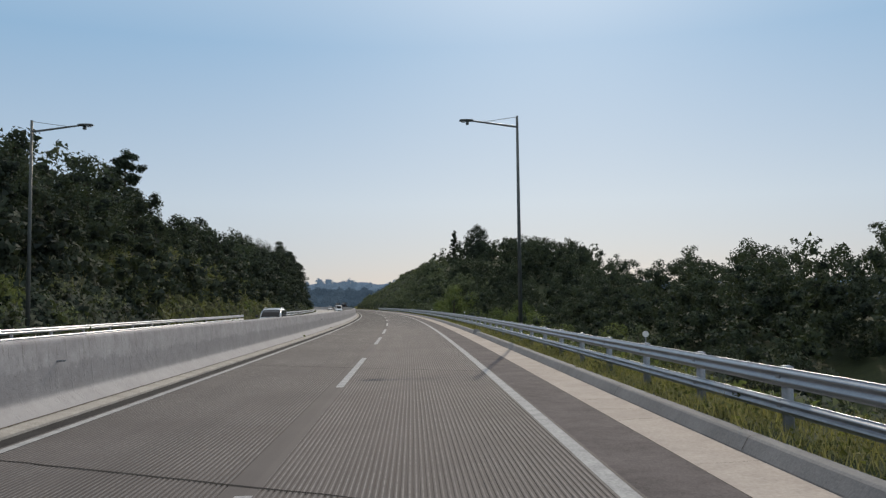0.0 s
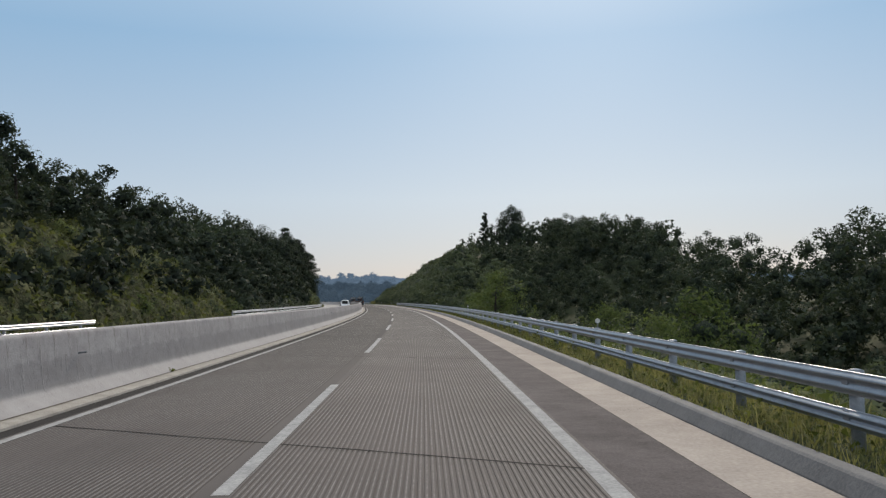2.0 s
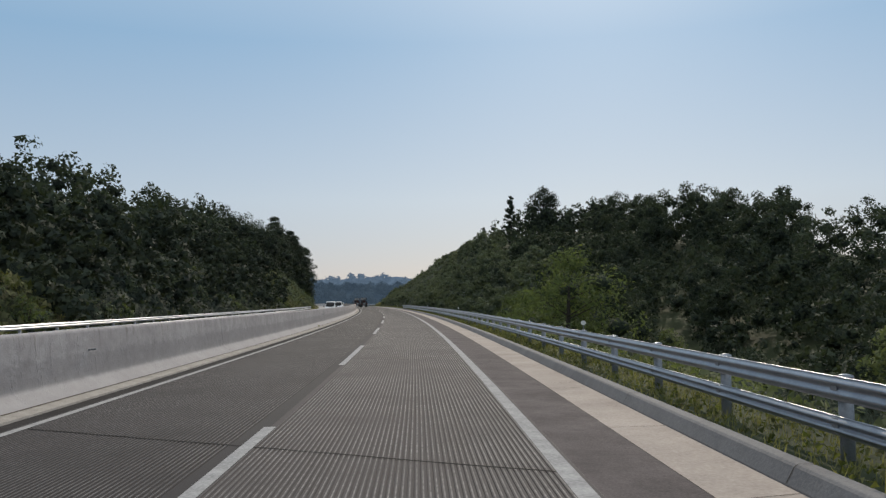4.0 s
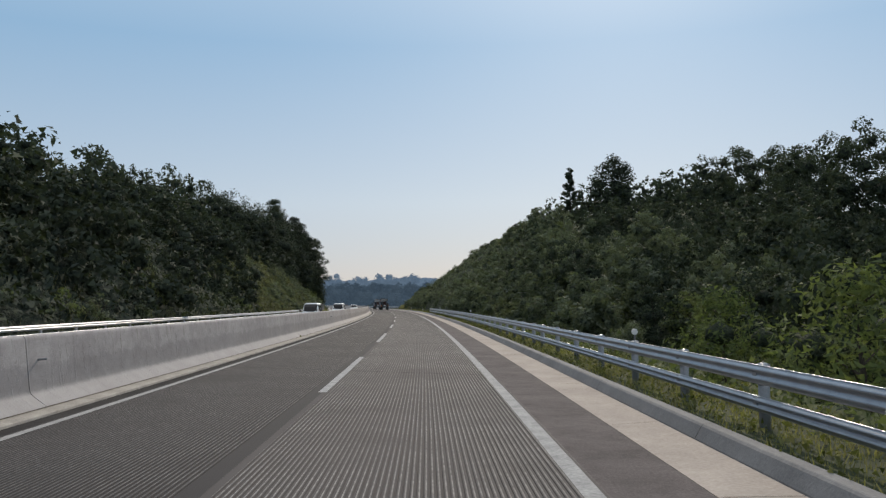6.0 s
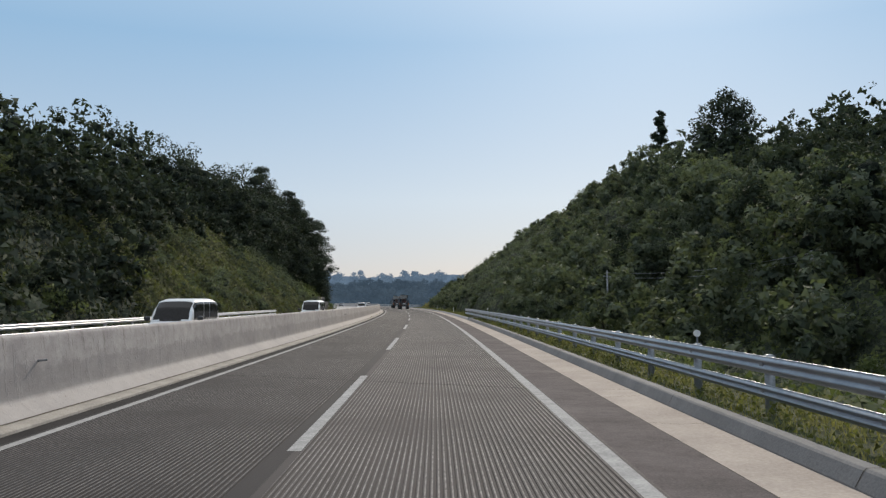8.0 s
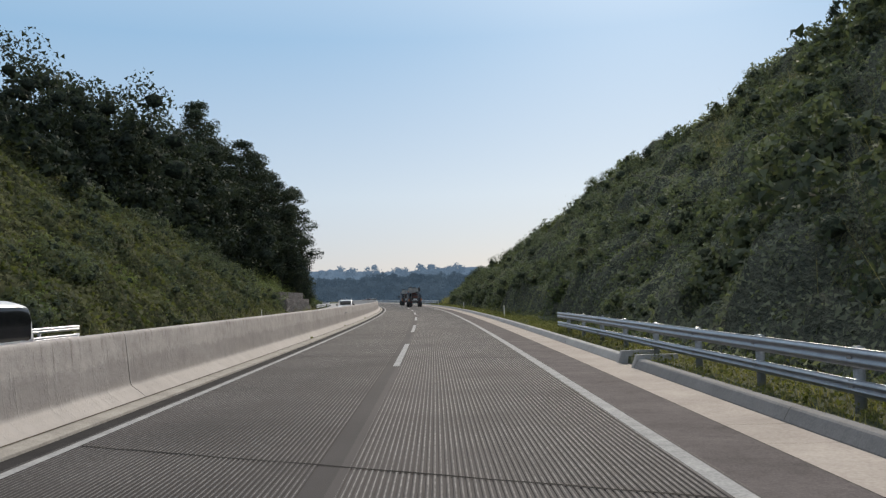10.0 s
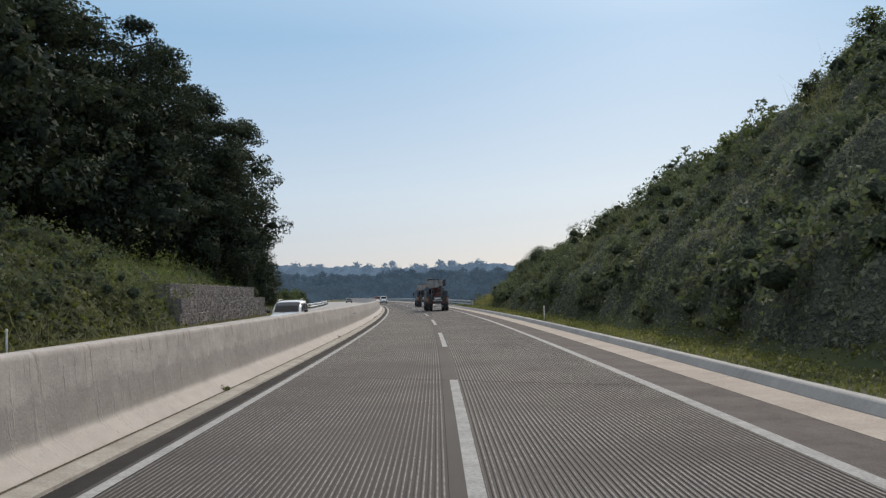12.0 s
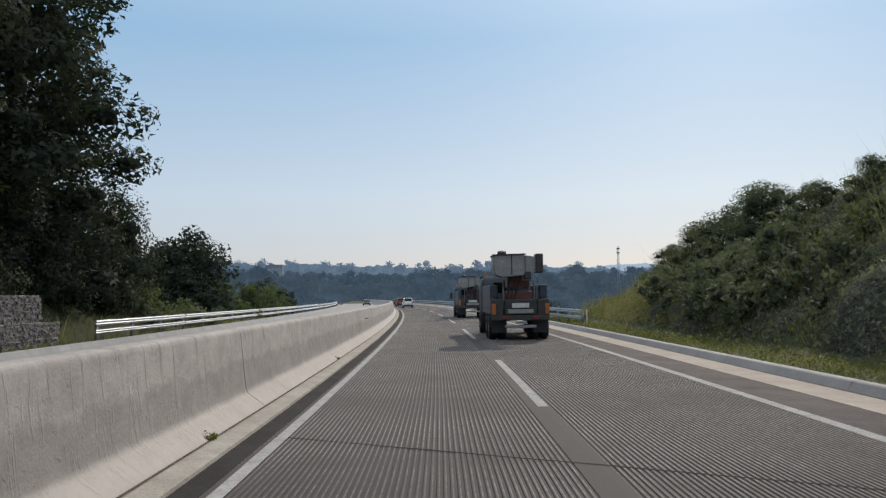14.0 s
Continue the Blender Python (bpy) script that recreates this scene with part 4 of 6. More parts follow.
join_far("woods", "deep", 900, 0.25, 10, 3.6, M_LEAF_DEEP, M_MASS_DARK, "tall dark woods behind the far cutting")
join_far("thicket", "shrub", 430, 0.1, 1.9, 1.5, M_LEAF_MID, M_MASS, "dense green thicket over the slopes")


def ground_points(n, u0, u1, lat0, lat1, seed, patch):
    rng = np.random.default_rng(seed)
    pts = []
    while len(pts) < n:
        u, lat = rng.uniform(u0, u1), rng.uniform(min(lat0, lat1), max(lat0, lat1))
        k = noise.noise((u * 0.13, lat * 0.13, seed * 7.0)) + 0.5 * noise.noise((u * 0.4, lat * 0.4, seed * 3.0))
        if patch and k < patch * rng.uniform(-0.3, 1.0):
            continue
        mound = 0.32 + 0.6 * noise.noise((u * 0.3, lat * 0.3, 21.0)) + 1.1 * noise.noise((u * 0.75, lat * 0.75, 4.0)) + 1.0 * noise.noise((u * 1.9, lat * 1.9, 9.0))
        p = at(u, lat)
        pts.append((p.x, p.y, ground_z(u, lat) - 0.03, max(0.12, mound)))
    return rng, np.array(pts)


def grass(name, n, u0, u1, lat0, lat1, mat, size, tall, seed, label, patch=0.0):
    """Blades over a stretch of ground, as one piece; patch: how clumped they are."""
    rng, pts = ground_points(n, u0, u1, lat0, lat1, seed, patch)
    grow, pts = 0.6 + 0.5 * pts[:, 3], pts[:, :3]
    a = rng.uniform(0, 6.283, n)
    s = size * (0.5 + rng.random(n))
    h = tall * (0.3 + rng.random(n)) * grow
    side = np.stack([np.cos(a) * s, np.sin(a) * s, np.zeros(n)], 1)
    tip = pts + np.stack([rng.normal(size=n) * h * 0.35, rng.normal(size=n) * h * 0.35, h], 1)
    v = np.stack([pts + side, pts - side, tip], 1).reshape(-1, 3)
    ob = new(name, np_mesh(name, [(v, np.arange(3 * n).reshape(n, 3), None)], [mat]))
    return tagged(ob, label, "grass", kind="stuff")


def leafage(name, n, u0, u1, lat0, lat1, mat, size, tall, seed, label, patch=0.0):
    """Leaves in mounds over a stretch of ground, as one piece."""
    rng, pts = ground_points(n, u0, u1, lat0, lat1, seed, patch)
    p = pts[:, :3].copy()
    p[:, 2] += tall * pts[:, 3] * (0.15 + 0.85 * rng.random(n) ** 0.6)
    p += rng.normal(size=(n, 3)) * 0.06
    t = rng.normal(size=(n, 3))
    t /= np.linalg.norm(t, axis=1)[:, None]
    b = np.cross(t, rng.normal(size=(n, 3)))
    b /= np.linalg.norm(b, axis=1)[:, None]
    s = (size * (0.5 + rng.random(n)))[:, None]
    v = np.stack([p + t * s, p - t * s * 0.5 + b * s * 0.6, p - t * s * 0.5 - b * s * 0.6], 1).reshape(-1, 3)
    shade = rng.normal(size=(n, 3)) * 0.45 + np.array([0, 0, 1.0])
    shade /= np.linalg.norm(shade, axis=1)[:, None]
    face = np.cross(v[1::3] - v[0::3], v[2::3] - v[0::3])
    f = np.arange(3 * n).reshape(n, 3)
    f[(face * shade).sum(1) < 0] = f[(face * shade).sum(1) < 0][:, ::-1]
    ob = new(name, np_mesh(name, [(v, f, np.repeat(shade, 3, axis=0))], [mat]))
    return tagged(ob, label, "undergrowth", kind="stuff")


def blanket(name, u0, u1, lat0, lat1, step, cell, amp, mat, mass, leaves, size, seed, label):
    """Bushes and creepers grown into one cover over a slope: rounded heaps with leaves all over them."""
    rng = np.random.default_rng(seed)
    us, lats = steps(u0, u1, step), steps(min(lat0, lat1), max(lat0, lat1), step)
    grid = np.zeros((len(us), len(lats), 3))
    for i, u in enumerate(us):
        for j, lat in enumerate(lats):
            wu = u + 0.7 * noise.noise((u * 0.5, lat * 0.5, seed))
            wl = lat + 0.7 * noise.noise((u * 0.5, lat * 0.5, seed + 7.0))
            d, p = noise.voronoi((wu / cell, wl / cell, seed * 3.0))
            e = noise.voronoi((wu / cell * 2.6, wl / cell * 2.6, seed * 5.0))[0]
            big = max(0.0, 1 - 2.1 * d[0] ** 2) * (0.55 + 0.75 * abs(noise.noise((p[0].x * 3.1, p[0].y * 3.1, 2.0))))
            h = amp * (0.1 + 0.75 * big + 0.24 * max(0.0, 1 - 2.0 * e[0] ** 2)) * (0.45 + 0.55 * sstep(0, 45, u1 - u))
            rim = min(u - u0, u1 - u, lat - lats[0], lats[-1] - lat) + 0.5 * noise.noise((u * 0.8, lat * 0.8, 1.0))
            q = at(u + rng.uniform(-0.3, 0.3) * step, lat + rng.uniform(-0.3, 0.3) * step)
            grid[i, j] = (q.x, q.y, ground_z(u, lat) - 0.25 + (h + 0.2) * sstep(0.0, 1.0, rim))
    du, dl = np.gradient(grid, axis=0), np.gradient(grid, axis=1)
    nrm = np.cross(dl, du)
    nrm /= np.linalg.norm(nrm, axis=2)[:, :, None]
    a, b = len(us), len(lats)
    ii, jj = np.meshgrid(np.arange(a - 1), np.arange(b - 1), indexing="ij")
    k = (ii * b + jj).ravel()
    cover = np.stack([k, k + 1, k + b + 1, k + b], 1)
    # leaves over the heaps
    x, y = rng.random(leaves) * (a - 1.001), rng.random(leaves) * (b - 1.001)
    i, j = x.astype(int), y.astype(int)
    fx, fy = (x - i)[:, None], (y - j)[:, None]
    p = (grid[i, j] * (1 - fx) + grid[i + 1, j] * fx) * (1 - fy) + (grid[i, j + 1] * (1 - fx) + grid[i + 1, j + 1] * fx) * fy
    out = nrm[i, j]
    p = p + out * (rng.random(leaves) ** 1.6 * size * 2.2)[:, None]
    face = out * 0.8 + rng.normal(size=(leaves, 3)) * 0.55
    face[(face * out).sum(1) < 0] *= -1
    face /= np.linalg.norm(face, axis=1)[:, None]
    t = np.cross(face, rng.normal(size=(leaves, 3)))
    t /= np.linalg.norm(t, axis=1)[:, None]
    w = np.cross(face, t)
    s = (size * (0.45 + 1.0 * rng.random(leaves) ** 1.5))[:, None]
    v = np.stack([p + t * s, p - t * s * 0.6 + w * s * 0.7, p - t * s * 0.6 - w * s * 0.7], 1).reshape(-1, 3)
    shade = out * 0.75 + face * 0.45
    shade /= np.linalg.norm(shade, axis=1)[:, None]
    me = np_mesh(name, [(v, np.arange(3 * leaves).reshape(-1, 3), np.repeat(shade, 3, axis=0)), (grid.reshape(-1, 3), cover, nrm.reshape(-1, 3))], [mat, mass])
    return tagged(new(name, me), label, "undergrowth", kind="stuff")


grass("verge_grass", 22000, -5, 70, 5.74, 7.4, M_STRAW, 0.01, 0.3, 27, "bright yellow grass behind the kerb")
grass("verge_grass", 60000, -5, 290, 5.74, 7.6, M_GRASS, 0.01, 0.22, 1, "green and yellow grass behind the kerb")
leafage("verge_weeds", 75000, -5, 290, 5.78, 7.4, M_VERGE, 0.042, 0.22, 11, "leafy weeds behind the kerb")
leafage("verge_weeds", 30000, -5, 290, 6.8, 9.6, M_LEAF, 0.075, 0.5, 15, "dark leafy weeds behind the guard rail")
grass("verge_grass", 50000, 283, 420, 5.74, 8.6, M_VERGE, 0.01, 0.16, 2, "short green grass behind the kerb")
leafage("verge_weeds", 40000, 283, 420, 5.85, 8.0, M_VERGE, 0.045, 0.2, 16, "leafy weeds behind the kerb")
blanket("slope_bushes", 262, 401, 7.7, 28, 0.42, 3.3, 2.6, M_WEED, M_MASS_WEED, 380000, 0.076, 6, "grey-green bushes grown together over the cut slope")
leafage("slope_creepers", 34000, 285, 400, 8.4, 20, M_VINE, 0.075, 1.7, 3, "bright creepers over the bushes of the cut slope", 0.8)
grass("slope_grass", 22000, 378, 416, 8.0, 21, M_STRAW, 0.014, 0.8, 20, "yellow grass at the end of the cut slope")
leafage("slope_weeds", 16000, 380, 416, 8.0, 20, M_VERGE, 0.07, 0.8, 26, "green weeds among the yellow grass of the cut slope")
grass("slope_grass", 42000, 262, 408, 9.5, 26, M_DRYGRASS, 0.012, 1.9, 7, "tall feathery grass on the cut slope", 0.7)
blanket("hollow_bushes", 49, 262, 8.0, 18, 0.6, 3.0, 1.6, M_LEAF, M_MASS, 105000, 0.12, 12, "green bushes in the hollow beside the guard rail")
# darker leaf colour on this first stretch, standing in for shade
blanket("hollow_bushes", -5, 50, 8.0, 18, 0.6, 2.6, 1.6, M_LEAF_DARK, M_MASS_DARK, 34000, 0.12, 25, "bushes in the hollow beside the guard rail, shade put into their leaf colour")
blanket("slope_bushes", 250, 361, -16.1, -31, 0.5, 2.8, 1.9, M_OLIVE, M_MASS_OLIVE, 95000, 0.17, 8, "olive bushes grown together over the far cut slope")
leafage("slope_creepers", 14000, 250, 358, -16.4, -29, M_VINE, 0.12, 1.6, 4, "bright creepers over the far cut slope", 0.8)
blanket("slope_bushes", 64, 140, -16.2, -27, 0.6, 3.2, 2.0, M_OLIVE, M_MASS_OLIVE, 28000, 0.2, 14, "olive bushes beneath the left trees")
# dark leaf colour again paints the shade under the trees
blanket("slope_bushes", -10, 65, -16.2, -27, 0.6, 3.2, 2.0, M_LEAF_DARK, M_MASS_DARK, 30000, 0.2, 24, "bushes beneath the left trees, shade put into their leaf colour")
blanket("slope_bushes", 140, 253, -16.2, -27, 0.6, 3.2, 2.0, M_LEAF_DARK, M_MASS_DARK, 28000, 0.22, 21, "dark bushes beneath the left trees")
blanket("bank_creepers", 346, 398, -18.2, -24, 0.4, 2.0, 1.0, M_VINE, M_MASS_WEED, 26000, 0.1, 23, "bright creepers over the bank above the stone wall")
leafage("bank_vines", 9000, 352, 395, -18.4, -22.5, M_VINE, 0.09, 2.6, 18, "bright vines on the bank above the stone wall")
leafage("bank_vines", 2600, 358, 365, -16.6, -18.6, M_VINE, 0.09, 3.4, 19, "vines hanging over the end of the stone wall")
grass("slope_grass", 16000, 40, 400, -15.4, -30, M_DRYGRASS, 0.02, 1.3, 9, "tall dry grass on the far slope", 0.8)
grass("verge_grass", 30000, -5, 430, -14.98, -17.5, M_GRASS, 0.02, 0.35, 5, "rough grass along the far verge")

# ---------------------------------------------------------------- distance
def ridge(name, centre_az, span, dist, heights, mat, base, lump, seed):
    """A far wooded ridge with a knobbly outline."""
    rng = np.random.default_rng(seed)
    n = 1100
    eye = Vector((-40, 360, 0))
    verts, faces = [], []
    for i in range(n + 1):
        f = i / n
        az = radians(centre_az - span / 2 + span * f)
        h = lerp_table(heights, f)
        h += lump * (noise.noise((f * 60, seed, 0)) * 0.6 + abs(noise.noise((f * 170, seed, 4))) * 0.7 + abs(noise.noise((f * 420, seed, 6))) * 0.4 + noise.noise((f * 18, seed, 9)) * 0.8)
        for k, (dd, hh) in enumerate(((0, base), (30, base + (h - base) * 0.6), (90, h), (400, base))):
            d = dist + dd
            verts.append((eye.x + math.sin(az) * d, eye.y + math.cos(az) * d, hh))
    for i in range(n):
        for k in range(3):
            a = i * 4 + k
            faces.append((a, a + 4, a + 5, a + 1))
    ob = mesh_ob(name, verts, faces, mat)
    return tagged(ob, "far wooded ridge with blue haze put into its colour", "hills", kind="structure")


def painted_haze(name, low, high, glow):
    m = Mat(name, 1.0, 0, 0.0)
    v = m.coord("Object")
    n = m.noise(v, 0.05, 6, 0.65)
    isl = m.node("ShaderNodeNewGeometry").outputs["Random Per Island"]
    # distance haze is put in as blue base colour plus a glow
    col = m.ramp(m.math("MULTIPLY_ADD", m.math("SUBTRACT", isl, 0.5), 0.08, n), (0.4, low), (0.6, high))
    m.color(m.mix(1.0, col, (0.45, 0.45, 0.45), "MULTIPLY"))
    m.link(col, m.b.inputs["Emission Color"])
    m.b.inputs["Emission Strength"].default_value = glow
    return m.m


M_FAR1 = painted_haze("near_far_woods", (0.046, 0.07, 0.098), (0.062, 0.09, 0.12), 0.8)
M_FAR2 = painted_haze("far_woods", (0.085, 0.125, 0.175), (0.105, 0.148, 0.2), 1.0)
M_FAR3 = painted_haze("farthest_hills", (0.27, 0.34, 0.43), (0.29, 0.365, 0.45), 1.0)
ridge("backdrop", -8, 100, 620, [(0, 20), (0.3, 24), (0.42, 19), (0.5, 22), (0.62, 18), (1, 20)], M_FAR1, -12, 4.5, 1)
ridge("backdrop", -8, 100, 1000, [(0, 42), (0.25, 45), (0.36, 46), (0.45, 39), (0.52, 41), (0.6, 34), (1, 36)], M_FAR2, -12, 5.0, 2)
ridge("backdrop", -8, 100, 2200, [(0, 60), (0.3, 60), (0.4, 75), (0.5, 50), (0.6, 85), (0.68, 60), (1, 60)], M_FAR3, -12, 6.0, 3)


def far_trees(n, dist, heights, base, az0, az1, tall, mat, seed):
    """The single crowns along a far ridge, as one piece."""
    rng = np.random.default_rng(seed)
    all_lumps = []
    for _ in range(n):
        az = rng.uniform(az0, az1)
        f = (az + 58) / 100
        k = rng.uniform(0, 1)
        h = lerp_table(heights, f)
        d = dist + 90 * k - 2
        z = base + (h - base) * (1.5 * k if k < 0.4 else 0.6 + (k - 0.4) * 0.667)
        th = tall * rng.uniform(0.5, 1.3)
        o = (-40 + math.sin(radians(az)) * d, 360 + math.cos(radians(az)) * d, z)
        w = th * rng.uniform(1.0, 1.7)
        lumps = [(o[0] + rng.uniform(-w, w) * (1 - q) * 0.8, o[1] + rng.uniform(-w, w) * (1 - q) * 0.8, o[2] + th * q * 0.9, w * (0.55 - 0.25 * q)) for q in rng.random(6)]
        all_lumps += lumps
    big = all_lumps[::3]
    ob = new("far_woods", np_mesh("far_woods", [leaf_cloud(rng, all_lumps, 140 * n, 1.0 * tall / 5.2, 0.8, True, 0.4, 1.15), lump_cores(rng, big, 0.8)], [mat, mat]))
    return tagged(ob, "crowns of far woods with blue haze put into their colour", "woods", kind="stuff")


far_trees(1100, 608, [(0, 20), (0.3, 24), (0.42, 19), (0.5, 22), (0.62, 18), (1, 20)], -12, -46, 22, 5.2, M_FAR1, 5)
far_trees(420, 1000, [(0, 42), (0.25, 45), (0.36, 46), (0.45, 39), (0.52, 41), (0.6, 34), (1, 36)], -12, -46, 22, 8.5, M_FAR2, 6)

# ---------------------------------------------------------------- vehicles
def glossy(name, col, rough=0.3, metal=0.0):
    m = Mat(name, rough, metal, 0.5)
    v = m.coord("Object")
    dust = m.noise(v, 3.0, 5)
    m.color(m.ramp(dust, (0.3, tuple(c * 0.9 for c in col)), (0.75, tuple(min(1, c * 1.05 + 0.01) for c in col))))
    m.rough(m.math("MULTIPLY_ADD", dust, 0.35, rough - 0.1))
    return m.m


M_WHITE = glossy("white_car_paint", (0.72, 0.73, 0.74))
M_SILVER = glossy("silver_car_paint", (0.42, 0.44, 0.46), 0.3, 0.5)
M_RED = glossy("dark_red_car_paint", (0.22, 0.03, 0.025))
M_BLACKCAR = glossy("black_car_paint", (0.03, 0.032, 0.036))
M_GLASS = plain("tinted_glass", (0.006, 0.007, 0.009), 0.16)
M_GLASS.node_tree.nodes["Principled BSDF"].inputs["Specular IOR Level"].default_value = 0.22
M_TYRE = mottled("tyre_rubber", (0.018, 0.018, 0.018), (0.04, 0.039, 0.037), 5, 40, 0.9, 0.4)
M_RIM = glossy("wheel_alloy", (0.38, 0.39, 0.40), 0.35, 0.7)
M_BLACK = plain("black_plastic", (0.03, 0.03, 0.032), 0.6)
M_TAIL = glossy("red_lamp_lens", (0.20, 0.015, 0.015), 0.3)
M_HEAD = glossy("clear_lamp_lens", (0.6, 0.62, 0.64), 0.15)
M_PLATE = plain("number_plate", (0.62, 0.63, 0.62), 0.5)
M_BAR = plain("plate_characters", (0.05, 0.05, 0.06), 0.6)
M_TRUCK = mottled("faded_white_truck_paint", (0.17, 0.168, 0.165), (0.37, 0.362, 0.35), 2.0, 12, 0.55, 0.1)
M_BLUE = mottled("faded_blue_truck_paint", (0.035, 0.045, 0.06), (0.065, 0.08, 0.10), 2.0, 20, 0.55, 0.1)
M_RUST = mottled("red_brown_crane_paint", (0.09, 0.032, 0.026), (0.17, 0.07, 0.055), 3.0, 25, 0.65, 0.2)
M_DARKSTEEL = mottled("greasy_dark_steel", (0.03, 0.03, 0.032), (0.075, 0.072, 0.07), 4.0, 30, 0.7, 0.3)
M_ORANGE = plain("orange_reflector", (0.42, 0.13, 0.03), 0.6)


def loft(stations, power=4.0, n=16):
    """A closed body through stations of y, half width, low z, high z."""
    bm = bmesh.new()
    rings = []
    for y, hw, z0, z1 in stations:
        ring = []
        for i in range(n):
            a = 2 * math.pi * (i + 0.5) / n
            c, s = math.cos(a), math.sin(a)
            ring.append(bm.verts.new((hw * math.copysign(abs(c) ** (2 / power), c), y, (z0 + z1) / 2 + (z1 - z0) / 2 * math.copysign(abs(s) ** (2 / power), s))))
        rings.append(ring)
    for a, b in zip(rings, rings[1:]):
        for i in range(n):
            bm.faces.new((a[i], a[(i + 1) % n], b[(i + 1) % n], b[i]))
    bm.faces.new(rings[0][::-1])
    bm.faces.new(rings[-1])
    return bm


def wheel(parent, x, y, r, w, mats=None):
    side = 1 if x > 0 else -1
    bm = bmesh.new()
    prof = [(r * 0.62, -w / 2), (r * 0.9, -w / 2), (r, -w * 0.36), (r, w * 0.36), (r * 0.9, w / 2), (r * 0.62, w / 2)]
    n = 22
    rings = [[bm.verts.new((d, rr * math.cos(2 * math.pi * i / n), rr * math.sin(2 * math.pi * i / n))) for rr, d in prof] for i in range(n)]
    for i in range(n):
        for j in range(len(prof) - 1):
            bm.faces.new((rings[i][j], rings[i][j + 1], rings[(i + 1) % n][j + 1], rings[(i + 1) % n][j]))
    hub = new("wheel")
    hub.parent = parent
    hub.location = (x, y, r)
    part("tyre", bm, M_TYRE, hub, smooth=True)
    bm = bmesh.new()
    tube(bm, (-w * 0.3, 0, 0), (w * 0.3, 0, 0), r * 0.64, n=18)
    for k in range(5):
        a = k * 1.2566
        tube(bm, (side * w * 0.34, 0, 0), (side * w * 0.34, math.cos(a) * r * 0.55, math.sin(a) * r * 0.55), r * 0.09, r * 0.06, 5)
    part("rim", bm, M_RIM, hub)
    return hub


def number_plate(parent, y, z, w=0.5):
    s = -1 if y < 0 else 1
    bm = box(bmesh.new(), -w / 2, w / 2, y - 0.01, y + 0.01, z - 0.06, z + 0.06, 0.004)
    pl = part("number_plate", bm, M_PLATE, parent)
    for i in range(5):
        x = -w * 0.36 + i * w * 0.18
        part("character_bar", box(bmesh.new(), x - 0.022, x + 0.022, y + s * 0.012, y + s * 0.016, z - 0.035, z + 0.035), M_BAR, pl)


def smooth_stations(points, step):
    """Stations of a loft at even steps, eased between the given ones."""
    out = []
    for (a, *p), (b, *q) in zip(points, points[1:]):
        n = max(1, round((b - a) / step))
        out += [(a + (b - a) * i / n, *[u + (v - u) * i / n for u, v in zip(p, q)]) for i in range(n)]
    return out + [points[-1]]


def glass_on(bm, keep, lift=0.006):
    """The faces of a body that keep() picks, a little proud of it, as a pane with rounded shape."""
    bm.normal_update()
    out, made = bmesh.new(), {}
    for f in bm.faces:
        c = f.calc_center_median()
        if keep(c, f.normal):
            vs = []
            for v in f.verts:
                if v.index not in made:
                    made[v.index] = out.verts.new(v.co + v.normal * lift)
                vs.append(made[v.index])
            out.faces.new(vs)
    return out


